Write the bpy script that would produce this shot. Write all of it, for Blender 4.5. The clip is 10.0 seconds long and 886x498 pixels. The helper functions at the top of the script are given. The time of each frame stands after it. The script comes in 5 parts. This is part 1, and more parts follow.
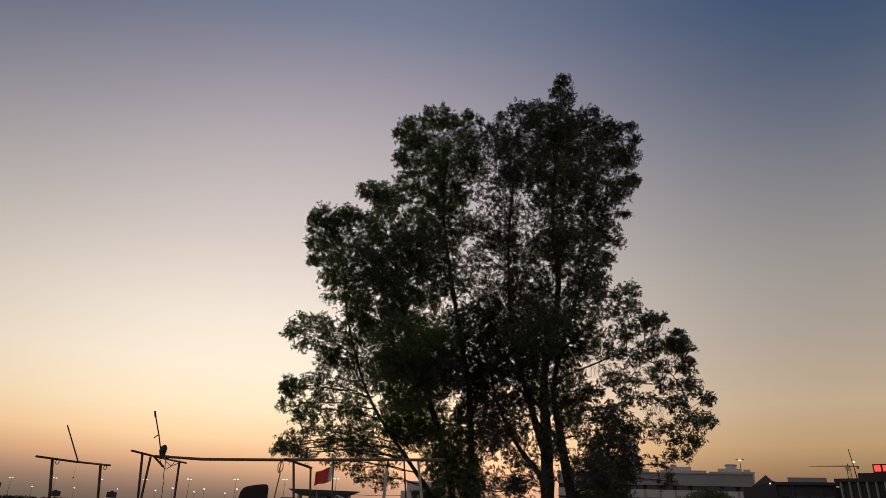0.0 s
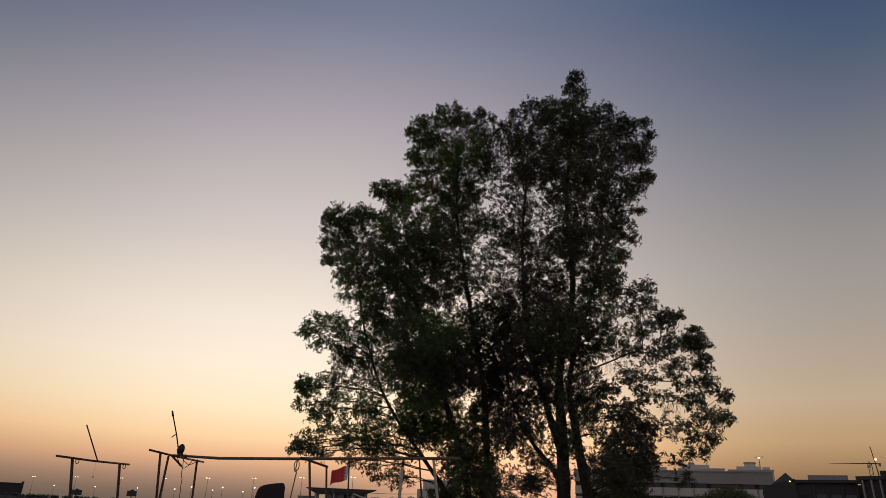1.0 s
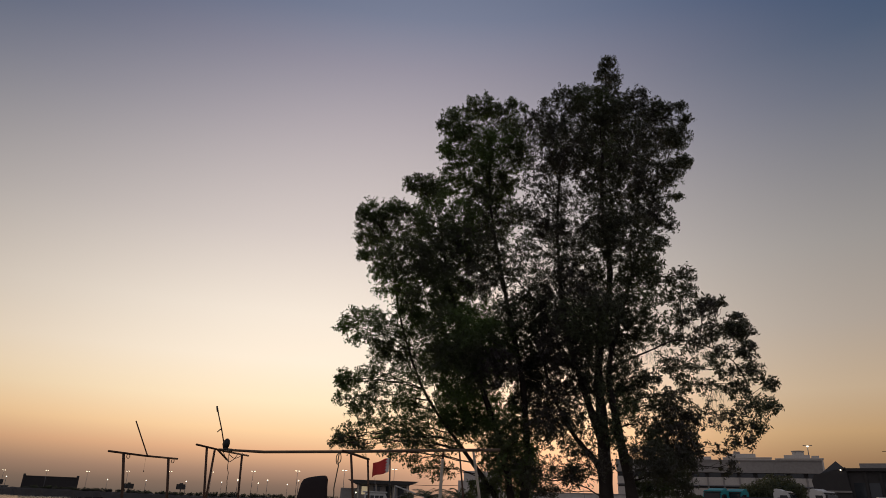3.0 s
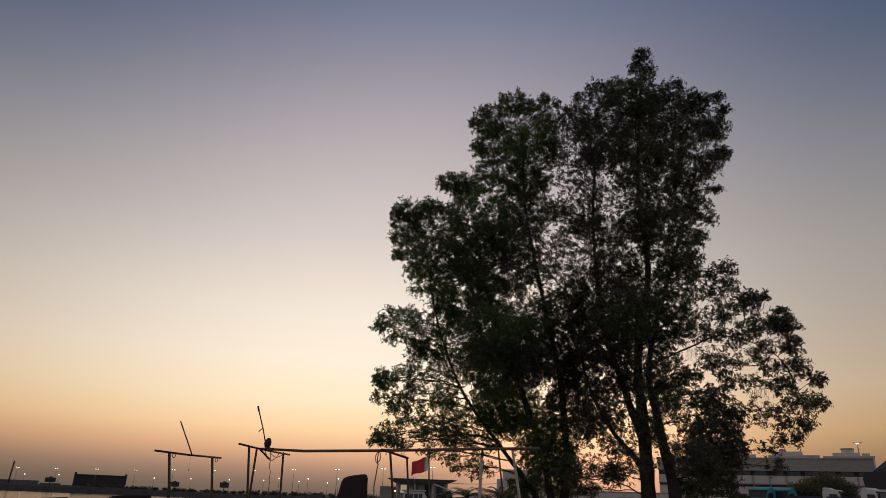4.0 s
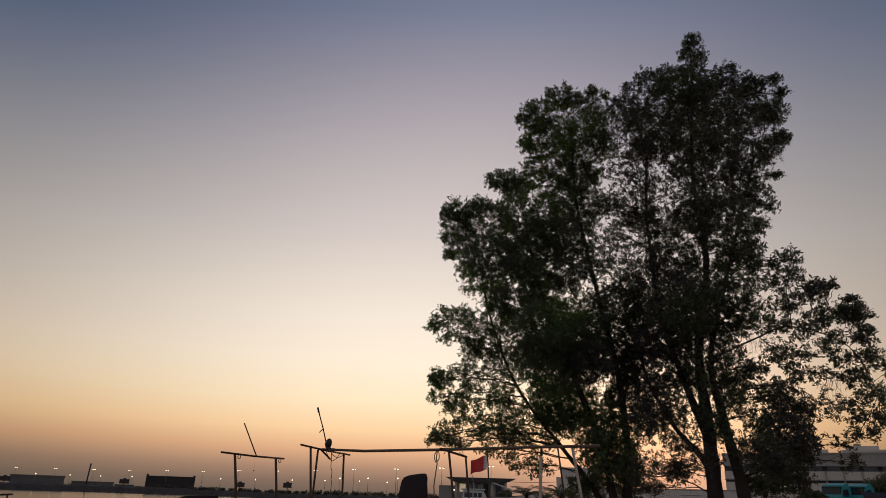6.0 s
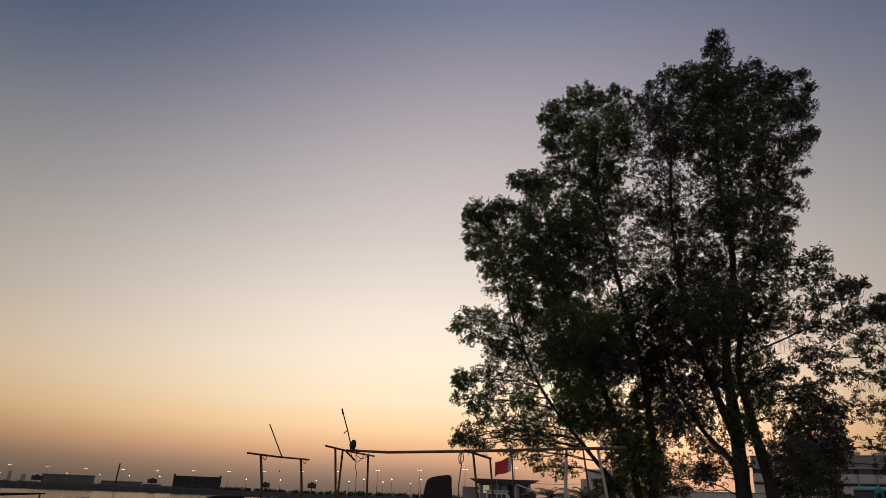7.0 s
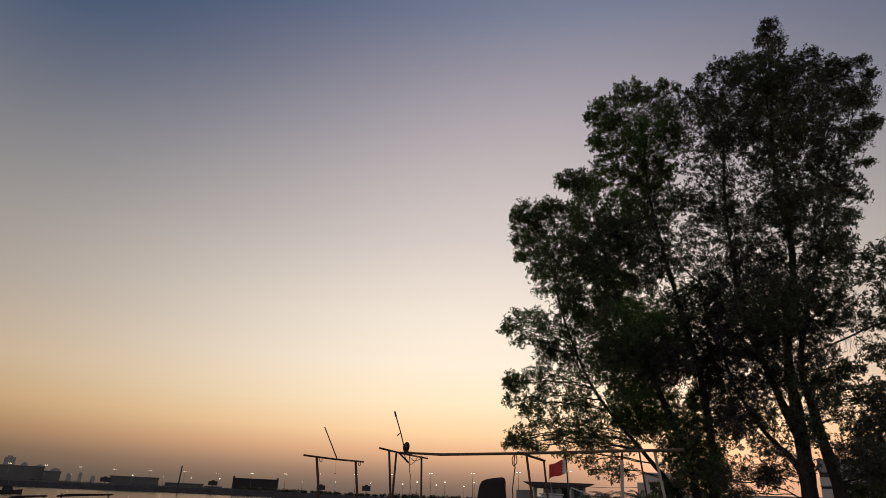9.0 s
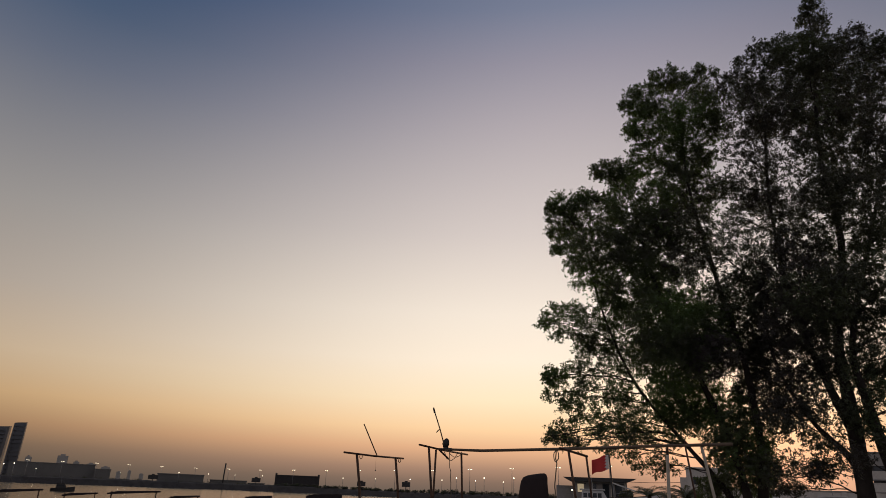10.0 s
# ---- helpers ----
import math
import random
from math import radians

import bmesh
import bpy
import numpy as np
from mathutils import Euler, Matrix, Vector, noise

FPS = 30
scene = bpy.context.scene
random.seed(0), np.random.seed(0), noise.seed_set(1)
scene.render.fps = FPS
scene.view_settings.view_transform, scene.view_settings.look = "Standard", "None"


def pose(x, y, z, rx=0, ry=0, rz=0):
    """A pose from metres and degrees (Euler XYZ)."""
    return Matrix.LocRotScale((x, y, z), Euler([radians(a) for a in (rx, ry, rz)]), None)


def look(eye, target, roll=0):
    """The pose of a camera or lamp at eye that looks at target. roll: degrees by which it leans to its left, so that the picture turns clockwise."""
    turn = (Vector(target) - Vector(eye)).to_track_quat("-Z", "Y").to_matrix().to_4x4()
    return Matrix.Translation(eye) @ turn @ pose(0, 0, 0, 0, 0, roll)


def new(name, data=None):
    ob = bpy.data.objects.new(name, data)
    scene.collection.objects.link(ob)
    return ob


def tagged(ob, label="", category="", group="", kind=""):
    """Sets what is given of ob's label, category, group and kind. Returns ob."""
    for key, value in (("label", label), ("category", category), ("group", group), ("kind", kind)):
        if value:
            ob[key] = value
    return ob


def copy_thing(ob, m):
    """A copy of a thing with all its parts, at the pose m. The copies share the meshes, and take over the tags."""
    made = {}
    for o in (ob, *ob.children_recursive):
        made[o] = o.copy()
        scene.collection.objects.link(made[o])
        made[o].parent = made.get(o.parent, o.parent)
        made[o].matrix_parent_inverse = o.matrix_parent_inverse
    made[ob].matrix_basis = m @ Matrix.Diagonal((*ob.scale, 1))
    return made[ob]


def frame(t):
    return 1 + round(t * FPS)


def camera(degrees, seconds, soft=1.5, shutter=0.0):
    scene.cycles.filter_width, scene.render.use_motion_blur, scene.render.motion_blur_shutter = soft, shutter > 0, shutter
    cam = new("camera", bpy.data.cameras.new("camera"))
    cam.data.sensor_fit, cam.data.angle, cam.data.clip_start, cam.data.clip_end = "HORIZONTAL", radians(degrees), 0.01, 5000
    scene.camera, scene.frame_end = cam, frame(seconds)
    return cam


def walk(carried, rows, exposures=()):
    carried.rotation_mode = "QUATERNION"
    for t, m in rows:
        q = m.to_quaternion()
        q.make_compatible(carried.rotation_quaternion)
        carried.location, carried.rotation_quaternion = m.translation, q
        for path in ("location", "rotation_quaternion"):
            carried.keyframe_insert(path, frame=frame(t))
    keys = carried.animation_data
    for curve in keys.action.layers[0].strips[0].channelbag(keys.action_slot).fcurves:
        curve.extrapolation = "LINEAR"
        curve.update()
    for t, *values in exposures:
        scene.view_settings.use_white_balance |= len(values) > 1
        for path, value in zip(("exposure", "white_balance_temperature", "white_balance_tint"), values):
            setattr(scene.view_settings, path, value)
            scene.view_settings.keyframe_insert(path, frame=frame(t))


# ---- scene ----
cam = camera(68.79, 10.0, soft=0.7)
PATH = [
    (0, (-0.000, -0.001, 1.601), (-0.0219, 1.8476, 2.3651), 2.25),
    (0.5, (0.015, -0.001, 1.602), (-0.0280, 1.8461, 2.3664), 2.36),
    (1, (0.013, 0.009, 1.605), (-0.0524, 1.8582, 2.3629), 2.22),
    (1.5, (0.013, 0.002, 1.607), (-0.0509, 1.8549, 2.3575), 2.20),
    (2, (0.014, 0.010, 1.604), (-0.0843, 1.8665, 2.3408), 1.95),
    (2.5, (0.018, 0.004, 1.604), (-0.1126, 1.8592, 2.3393), 1.77),
    (4, (0.002, 0.019, 1.610), (-0.2749, 1.8617, 2.3353), 2.02),
    (4.5, (-0.005, 0.019, 1.609), (-0.3251, 1.8562, 2.3313), 1.56),
    (5, (-0.005, 0.019, 1.609), (-0.3562, 1.8548, 2.3203), 1.51),
    (5.5, (-0.007, 0.022, 1.608), (-0.3933, 1.8499, 2.3227), 1.55),
    (7, (-0.032, 0.027, 1.613), (-0.5272, 1.8266, 2.3321), 2.04),
    (7.5, (-0.034, 0.026, 1.615), (-0.5349, 1.8228, 2.3364), 2.01),
    (8, (-0.025, 0.017, 1.608), (-0.5594, 1.7992, 2.3406), 2.23),
    (8.5, (-0.028, 0.010, 1.605), (-0.6104, 1.7755, 2.3418), 2.13),
    (9, (-0.035, 0.008, 1.600), (-0.6707, 1.7616, 2.3214), 2.35),
    (9.5, (-0.040, 0.011, 1.605), (-0.7212, 1.7537, 2.3121), 2.04),
    (10, (-0.097, 0.100, 1.611), (-0.8312, 1.8208, 2.3180), 2.14),
]
walk(cam, [(t, look(eye, target, roll)) for t, eye, target, roll in PATH])

# ---- dusk sky and light ----

world = bpy.data.worlds.new("dusk_sky")
scene.world = world
world.use_nodes = True
wn, wl = world.node_tree.nodes, world.node_tree.links
wn.clear()


def srgb(r, g, b, a=1.0):
    return tuple(((c / 255) / 12.92 if c <= 10 else (((c / 255) + 0.055) / 1.055) ** 2.4) for c in (r, g, b)) + (a,)


def ramp_node(nodes, stops, interp="LINEAR"):
    r = nodes.new("ShaderNodeValToRGB")
    r.color_ramp.interpolation = interp
    el = r.color_ramp.elements
    while len(el) > 1:
        el.remove(el[-1])
    el[0].position, el[0].color = stops[0]
    for p, c in stops[1:]:
        e = el.new(p)
        e.color = c
    return r


def sky_world():
    def math_node(op, a, b=None):
        m = wn.new("ShaderNodeMath")
        m.operation = op
        for k, v in enumerate((a, b)):
            if isinstance(v, (int, float)):
                m.inputs[k].default_value = v
            elif v is not None:
                wl.new(v, m.inputs[k])
        return m.outputs[0]

    tc = wn.new("ShaderNodeTexCoord")
    nrm = wn.new("ShaderNodeVectorMath")
    nrm.operation = "NORMALIZE"
    wl.new(tc.outputs["Generated"], nrm.inputs[0])
    sep = wn.new("ShaderNodeSeparateXYZ")
    wl.new(nrm.outputs[0], sep.inputs[0])
    west = math_node("MULTIPLY", sep.outputs["X"], -1.0)
    bear = math_node("ARCTAN2", west, sep.outputs["Y"])
    lift = math_node("DIVIDE", math_node("ARCSINE", sep.outputs["Z"]), radians(50.0))
    middle = math_node("SUBTRACT", radians(19.0), math_node("MULTIPLY", lift, radians(13.0)))
    aside = math_node("ABSOLUTE", math_node("SUBTRACT", bear, middle))

    def height(stops):
        r = ramp_node(wn, [(e / 50, srgb(*c)) for e, c in stops])
        wl.new(lift, r.inputs[0])
        return r.outputs[0]

    # over the glow: dusty brown, orange, cream, then grey violet and blue, by degrees of height
    glow = height([(0, (108, 94, 84)), (1.0, (133, 110, 95)), (2.0, (169, 134, 112)), (3.6, (228, 176, 136)), (5.2, (252, 210, 162)),
                   (7.6, (255, 230, 193)), (11, (253, 236, 214)), (15, (244, 230, 214)), (22, (214, 202, 196)), (31.6, (176, 167, 172)),
                   (36.7, (149, 144, 157)), (41, (119, 125, 146)), (50, (72, 92, 122))])
    # to the sides: dimmer, bluer sooner
    sides = height([(0, (82, 74, 64)), (1.0, (92, 81, 69)), (2.3, (108, 91, 74)), (3.9, (151, 119, 88)), (5.9, (184, 150, 110)),
                    (9, (188, 165, 138)), (14, (168, 156, 145)), (20, (149, 144, 141)), (26, (124, 124, 130)), (31, (97, 104, 121)),
                    (35, (74, 89, 113)), (40, (52, 75, 107)), (50, (46, 67, 98))])
    turn = wn.new("ShaderNodeMapRange")
    turn.interpolation_type = "SMOOTHSTEP"
    turn.inputs["From Min"].default_value, turn.inputs["From Max"].default_value = radians(0), radians(49)
    wl.new(aside, turn.inputs["Value"])
    mix = wn.new("ShaderNodeMix")
    mix.data_type = "RGBA"
    wl.new(turn.outputs[0], mix.inputs[0])
    wl.new(glow, mix.inputs[6])
    wl.new(sides, mix.inputs[7])
    # the sky away from the sunset is night blue
    back = wn.new("ShaderNodeMapRange")
    back.interpolation_type = "SMOOTHSTEP"
    back.inputs["From Min"].default_value, back.inputs["From Max"].default_value = radians(46), radians(140)
    wl.new(aside, back.inputs["Value"])
    night = wn.new("ShaderNodeMix")
    night.data_type = "RGBA"
    wl.new(back.outputs[0], night.inputs[0])
    wl.new(mix.outputs[2], night.inputs[6])
    night.inputs[7].default_value = srgb(136, 133, 140)
    # the brightest glow, low down where the sun has just set
    dot = wn.new("ShaderNodeVectorMath")
    dot.operation = "DOT_PRODUCT"
    wl.new(nrm.outputs[0], dot.inputs[0])
    dot.inputs[1].default_value = (-math.sin(SUNSET), math.cos(SUNSET), 0.04)
    near_sun = math_node("POWER", math_node("MAXIMUM", dot.outputs["Value"], 0.0), 62.0)
    ember = wn.new("ShaderNodeMix")
    ember.data_type, ember.blend_type = "RGBA", "ADD"
    wl.new(near_sun, ember.inputs[0])
    wl.new(night.outputs[2], ember.inputs[6])
    ember.inputs[7].default_value = (0.56, 0.29, 0.17, 1)
    own = wn.new("ShaderNodeBackground")
    own.inputs["Strength"].default_value = SKY
    wl.new(ember.outputs[2], own.inputs["Color"])
    # a little scattered light of the low sun
    air = wn.new("ShaderNodeTexSky")
    air.sky_type, air.sun_disc = "NISHITA", False
    air.sun_elevation, air.sun_rotation = radians(0.6), -SUNSET
    air.air_density, air.dust_density = 1.0, 2.0
    thin = wn.new("ShaderNodeBackground")
    thin.inputs["Strength"].default_value = 0.006
    wl.new(air.outputs[0], thin.inputs["Color"])
    both = wn.new("ShaderNodeAddShader")
    wl.new(own.outputs[0], both.inputs[0])
    wl.new(thin.outputs[0], both.inputs[1])
    out = wn.new("ShaderNodeOutputWorld")
    wl.new(both.outputs[0], out.inputs["Surface"])


SKY = 1.03
SUNSET = radians(-4.5)                      # bearing of the set sun, to the left of straight ahead
sky_world()
sun = new("sun", bpy.data.lights.new("sun", "SUN"))
sun.data.energy, sun.data.angle, sun.data.color = 0.25, radians(6), (1.0, 0.62, 0.36)
sun.matrix_basis = look((-100 * math.sin(SUNSET), 100 * math.cos(SUNSET), 3.6), (0, 0, 1.6))

# ---- materials ----


def material(name, base, rough=0.6, metal=0.0, spread=0.25, scale=3.0, fine=40.0, bump=0.15, per_object=0.0, island=0.0, base2=None, coords="Object", low=0.3, top=0.68):
    m = bpy.data.materials.new(name)
    m.use_nodes = True
    n, l = m.node_tree.nodes, m.node_tree.links
    bs = n["Principled BSDF"]
    tc = n.new("ShaderNodeTexCoord")
    big = n.new("ShaderNodeTexNoise")
    big.inputs["Scale"].default_value, big.inputs["Detail"].default_value = scale, 4
    small = n.new("ShaderNodeTexNoise")
    small.inputs["Scale"].default_value, small.inputs["Detail"].default_value = fine, 3
    for k in (big, small):
        l.new(tc.outputs[coords], k.inputs["Vector"])
    c2 = base2 or tuple(c * (1 - spread) for c in base)
    r = ramp_node(n, [(low, (*c2, 1)), (top, (*base, 1))])
    l.new(big.outputs["Fac"], r.inputs[0])
    mx = n.new("ShaderNodeMix")
    mx.data_type, mx.blend_type = "RGBA", "MULTIPLY"
    mx.inputs[0].default_value = min(1.0, spread * 1.6)
    l.new(r.outputs[0], mx.inputs[6])
    g = ramp_node(n, [(0.25, (0.5, 0.5, 0.5, 1)), (0.7, (1.1, 1.1, 1.1, 1))])
    l.new(small.outputs["Fac"], g.inputs[0])
    l.new(g.outputs[0], mx.inputs[7])
    last = mx.outputs[2]
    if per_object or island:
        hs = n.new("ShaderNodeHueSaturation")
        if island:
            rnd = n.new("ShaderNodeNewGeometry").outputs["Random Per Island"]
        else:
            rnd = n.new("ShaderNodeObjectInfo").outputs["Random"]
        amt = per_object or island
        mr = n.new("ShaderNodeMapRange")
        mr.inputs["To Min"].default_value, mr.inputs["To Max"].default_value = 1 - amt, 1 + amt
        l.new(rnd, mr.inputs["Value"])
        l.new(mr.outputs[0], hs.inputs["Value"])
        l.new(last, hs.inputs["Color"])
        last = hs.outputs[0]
    l.new(last, bs.inputs["Base Color"])
    bs.inputs["Roughness"].default_value, bs.inputs["Metallic"].default_value = rough, metal
    if bump:
        b = n.new("ShaderNodeBump")
        b.inputs["Strength"].default_value, b.inputs["Distance"].default_value = bump, 0.01
        l.new(small.outputs["Fac"], b.inputs["Height"])
        l.new(b.outputs[0], bs.inputs["Normal"])
    return m


def glowing(name, colour, strength):
    m = bpy.data.materials.new(name)
    m.use_nodes = True
    bs = m.node_tree.nodes["Principled BSDF"]
    bs.inputs["Base Color"].default_value = (*colour, 1)
    bs.inputs["Emission Color"].default_value = (*colour, 1)
    bs.inputs["Emission Strength"].default_value = strength
    return m


def leaf_material(name, base, base2, thin=0.26):
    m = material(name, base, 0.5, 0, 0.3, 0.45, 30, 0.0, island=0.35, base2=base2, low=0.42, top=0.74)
    n, l = m.node_tree.nodes, m.node_tree.links
    bs = n["Principled BSDF"]
    tr = n.new("ShaderNodeBsdfTranslucent")
    tr.inputs["Color"].default_value = (base[0] * 2.0, base[1] * 1.6, base[2] * 0.9, 1)
    mx = n.new("ShaderNodeMixShader")
    mx.inputs[0].default_value = thin
    l.new(bs.outputs[0], mx.inputs[1])
    l.new(tr.outputs[0], mx.inputs[2])
    l.new(mx.outputs[0], n["Material Output"].inputs["Surface"])
    return m


def glass_material(name, base=(0.03, 0.035, 0.04)):
    m = bpy.data.materials.new(name)
    m.use_nodes = True
    bs = m.node_tree.nodes["Principled BSDF"]
    bs.inputs["Base Color"].default_value = (*base, 1)
    bs.inputs["Roughness"].default_value = 0.06
    bs.inputs["Specular IOR Level"].default_value = 0.6
    return m


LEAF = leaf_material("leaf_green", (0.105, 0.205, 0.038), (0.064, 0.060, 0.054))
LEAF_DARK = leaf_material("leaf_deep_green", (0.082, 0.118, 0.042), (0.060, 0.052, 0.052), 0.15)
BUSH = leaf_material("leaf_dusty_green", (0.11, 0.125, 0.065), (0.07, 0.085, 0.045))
BARK = material("bark", (0.06, 0.047, 0.038), 0.9, 0, 0.45, 5, 60, 0.7)
SAND = material("sand_ground", (0.30, 0.24, 0.17), 0.95, 0, 0.3, 0.05, 2.5, 0.4)
STEEL = material("rusty_steel", (0.14, 0.075, 0.045), 0.65, 0.35, 0.45, 9, 90, 0.3, base2=(0.07, 0.04, 0.028))
TIMBER = material("weathered_timber", (0.19, 0.135, 0.09), 0.8, 0, 0.35, 4, 70, 0.4)
CREAM = material("cream_paint", (0.62, 0.55, 0.44), 0.55, 0, 0.25, 5, 60, 0.15)
CANVAS = material("dark_canvas", (0.035, 0.022, 0.022), 0.85, 0, 0.3, 4, 120, 0.3)
BLACK = material("black_plastic", (0.018, 0.018, 0.02), 0.5, 0, 0.2, 8, 80, 0.1)
ROPE = material("old_rope", (0.22, 0.18, 0.13), 0.9, 0, 0.3, 30, 200, 0.4)
RED = material("red_cloth", (0.74, 0.06, 0.055), 0.8, 0, 0.15, 6, 150, 0.2)
WHITE_CLOTH = material("white_cloth", (0.75, 0.72, 0.68), 0.8, 0, 0.1, 6, 150, 0.2)
CONCRETE = material("grey_concrete", (0.40, 0.37, 0.34), 0.85, 0, 0.2, 0.12, 2, 0.2)
DARK_CLAD = material("dark_cladding", (0.045, 0.04, 0.038), 0.6, 0, 0.2, 0.15, 2, 0.1)
PLASTER = material("pale_plaster", (0.68, 0.63, 0.57), 0.85, 0, 0.15, 0.2, 3, 0.1)
TOWER = material("tower_facade", (0.125, 0.13, 0.145), 0.5, 0, 0.15, 0.05, 1, 0.0)
TOWER_BAND = material("tower_band", (0.115, 0.12, 0.135), 0.45, 0, 0.15, 0.05, 1, 0.0)
# pale render of the far blocks, lightened so the colour carries the haze
HAZY = material("haze_lightened_render", (0.42, 0.40, 0.37), 0.8, 0, 0.15, 0.05, 1, 0.0)
TIN = material("shed_tin", (0.17, 0.165, 0.155), 0.6, 0.2, 0.2, 0.1, 2, 0.1)
DARK_TIN = material("dark_shed_tin", (0.035, 0.03, 0.03), 0.6, 0.1, 0.2, 0.1, 2, 0.1)
ROCK = material("shore_rock", (0.065, 0.055, 0.048), 0.95, 0, 0.4, 0.2, 2, 0.5)
TEAL = material("teal_paint", (0.03, 0.34, 0.36), 0.35, 0, 0.15, 1.5, 20, 0.03)
WHITE = material("white_paint", (0.72, 0.71, 0.68), 0.4, 0, 0.15, 1.2, 20, 0.03)
DARK_BLUE = material("dark_blue_paint", (0.02, 0.03, 0.06), 0.4, 0, 0.2, 1.2, 20, 0.03)
RUBBER = material("tyre_rubber", (0.02, 0.02, 0.02), 0.9, 0, 0.2, 5, 60, 0.2)
GLASS = glass_material("dark_glass")
LAMP_GLOW = glowing("lamp_glow", (1.0, 0.84, 0.60), 3.0)
WINDOW_GLOW = glowing("lit_window", (1.0, 0.78, 0.48), 0.26)
RED_GLOW = glowing("red_sign_glow", (1.0, 0.05, 0.04), 2.0)
GALV = material("galvanised_steel", (0.30, 0.30, 0.31), 0.5, 0.6, 0.15, 2, 30, 0.05)
WATER = bpy.data.materials.new("calm_water")
WATER.use_nodes = True


def make_water():
    n, l = WATER.node_tree.nodes, WATER.node_tree.links
    bs = n["Principled BSDF"]
    bs.inputs["Base Color"].default_value = (0.02, 0.025, 0.025, 1)
    bs.inputs["Roughness"].default_value = 0.12
    tc = n.new("ShaderNodeTexCoord")
    wv = n.new("ShaderNodeTexNoise")
    wv.inputs["Scale"].default_value, wv.inputs["Detail"].default_value = 0.5, 5
    l.new(tc.outputs["Object"], wv.inputs["Vector"])
    b = n.new("ShaderNodeBump")
    b.inputs["Strength"].default_value, b.inputs["Distance"].default_value = 0.12, 0.08
    l.new(wv.outputs["Fac"], b.inputs["Height"])
    l.new(b.outputs[0], bs.inputs["Normal"])


make_water()

# ---- shape helpers ----


def part(name, bm, mat, parent=None, label="", smooth=False):
    """Links a bmesh as one mesh object, under a thing or a part."""
    me = bpy.data.meshes.new(name)
    bmesh.ops.recalc_face_normals(bm, faces=bm.faces[:])
    bm.to_mesh(me)
    bm.free()
    if smooth:
        me.polygons.foreach_set("use_smooth", [True] * len(me.polygons))
    me.materials.append(mat)
    ob = new(name, me)
    ob.parent = parent
    if label:
        tagged(ob, label)
    return ob


def thing(name, at, label, category, group="", kind="", turn=0.0):
    e = new(name)
    e.matrix_basis = pose(*at, 0, 0, turn)
    e.empty_display_size = 0.2
    return tagged(e, label, category, group, kind)


def box(x0, y0, z0, x1, y1, z1, bevel=0.0, bm=None):
    bm = bm or bmesh.new()
    r = bmesh.ops.create_cube(bm, size=1.0, matrix=Matrix.LocRotScale(((x0 + x1) / 2, (y0 + y1) / 2, (z0 + z1) / 2), None, (x1 - x0, y1 - y0, z1 - z0)))
    if bevel:
        es = list({e for v in r["verts"] for e in v.link_edges})
        bmesh.ops.bevel(bm, geom=es, offset=bevel, segments=2, affect="EDGES")
    return bm


def prism(outline, depth, bevel=0.0):
    """A flat outline in x and z, made thick along y."""
    bm = bmesh.new()
    vs = [bm.verts.new((x, -depth / 2, z)) for x, z in outline]
    f = bm.faces.new(vs)
    ex = bmesh.ops.extrude_face_region(bm, geom=[f])
    bmesh.ops.translate(bm, vec=(0, depth, 0), verts=[v for v in ex["geom"] if isinstance(v, bmesh.types.BMVert)])
    if bevel:
        bmesh.ops.bevel(bm, geom=bm.edges[:], offset=bevel, segments=2, affect="EDGES")
    return bm


def tube_into(verts, faces, pts, radii, sides=8):
    """Adds a tapering tube along points to lists of vertices and faces."""
    pts = [Vector(p) for p in pts]
    start = len(verts)
    ref = Vector((0.31, 0.87, 0.39)).normalized()
    for i, p in enumerate(pts):
        d = (pts[min(i + 1, len(pts) - 1)] - pts[max(i - 1, 0)]).normalized()
        a = d.cross(ref)
        if a.length < 0.05:
            a = d.cross(Vector((1, 0, 0)))
        a.normalize()
        b = d.cross(a)
        for k in range(sides):
            ang = 2 * math.pi * k / sides
            verts.append(p + radii[i] * (math.cos(ang) * a + math.sin(ang) * b))
    for i in range(len(pts) - 1):
        for k in range(sides):
            j = (k + 1) % sides
            faces.append((start + i * sides + k, start + i * sides + j, start + (i + 1) * sides + j, start + (i + 1) * sides + k))
    faces.append(tuple(range(start + sides - 1, start - 1, -1)))
    end = start + (len(pts) - 1) * sides
    faces.append(tuple(range(end, end + sides)))


def mesh_part(name, verts, faces, mat, parent=None, label="", smooth=True):
    me = bpy.data.meshes.new(name)
    me.from_pydata(verts, [], faces)
    me.polygons.foreach_set("use_smooth", [smooth] * len(me.polygons))
    me.materials.append(mat)
    ob = new(name, me)
    ob.parent = parent
    if label:
        tagged(ob, label)
    return ob


def pipe(name, pts, radius, mat, parent, label="", sides=10, tip=None):
    v, f = [], []
    n = len(pts)
    tube_into(v, f, pts, [radius + ((tip or radius) - radius) * i / (n - 1) for i in range(n)], sides)
    return mesh_part(name, v, f, mat, parent, label)


def sag(a, b, drop, n=10, wobble=0.0, seed=0):
    rnd = random.Random(seed)
    a, b = Vector(a), Vector(b)
    return [a.lerp(b, i / n) + Vector((rnd.uniform(-wobble, wobble), rnd.uniform(-wobble, wobble), -4 * drop * (i / n) * (1 - i / n))) for i in range(n + 1)]


def bearing(az, d, z=0.0):
    """The place d metres off, at az degrees to the left of straight ahead."""
    return (-d * math.sin(radians(az)), d * math.cos(radians(az)), z)


# ---- ground and water ----
def shore_distance(az):
    # the far shore comes nearer towards the marina
    return min(485.0, max(255.0, 255.0 + (az - 14.0) * 9.2))


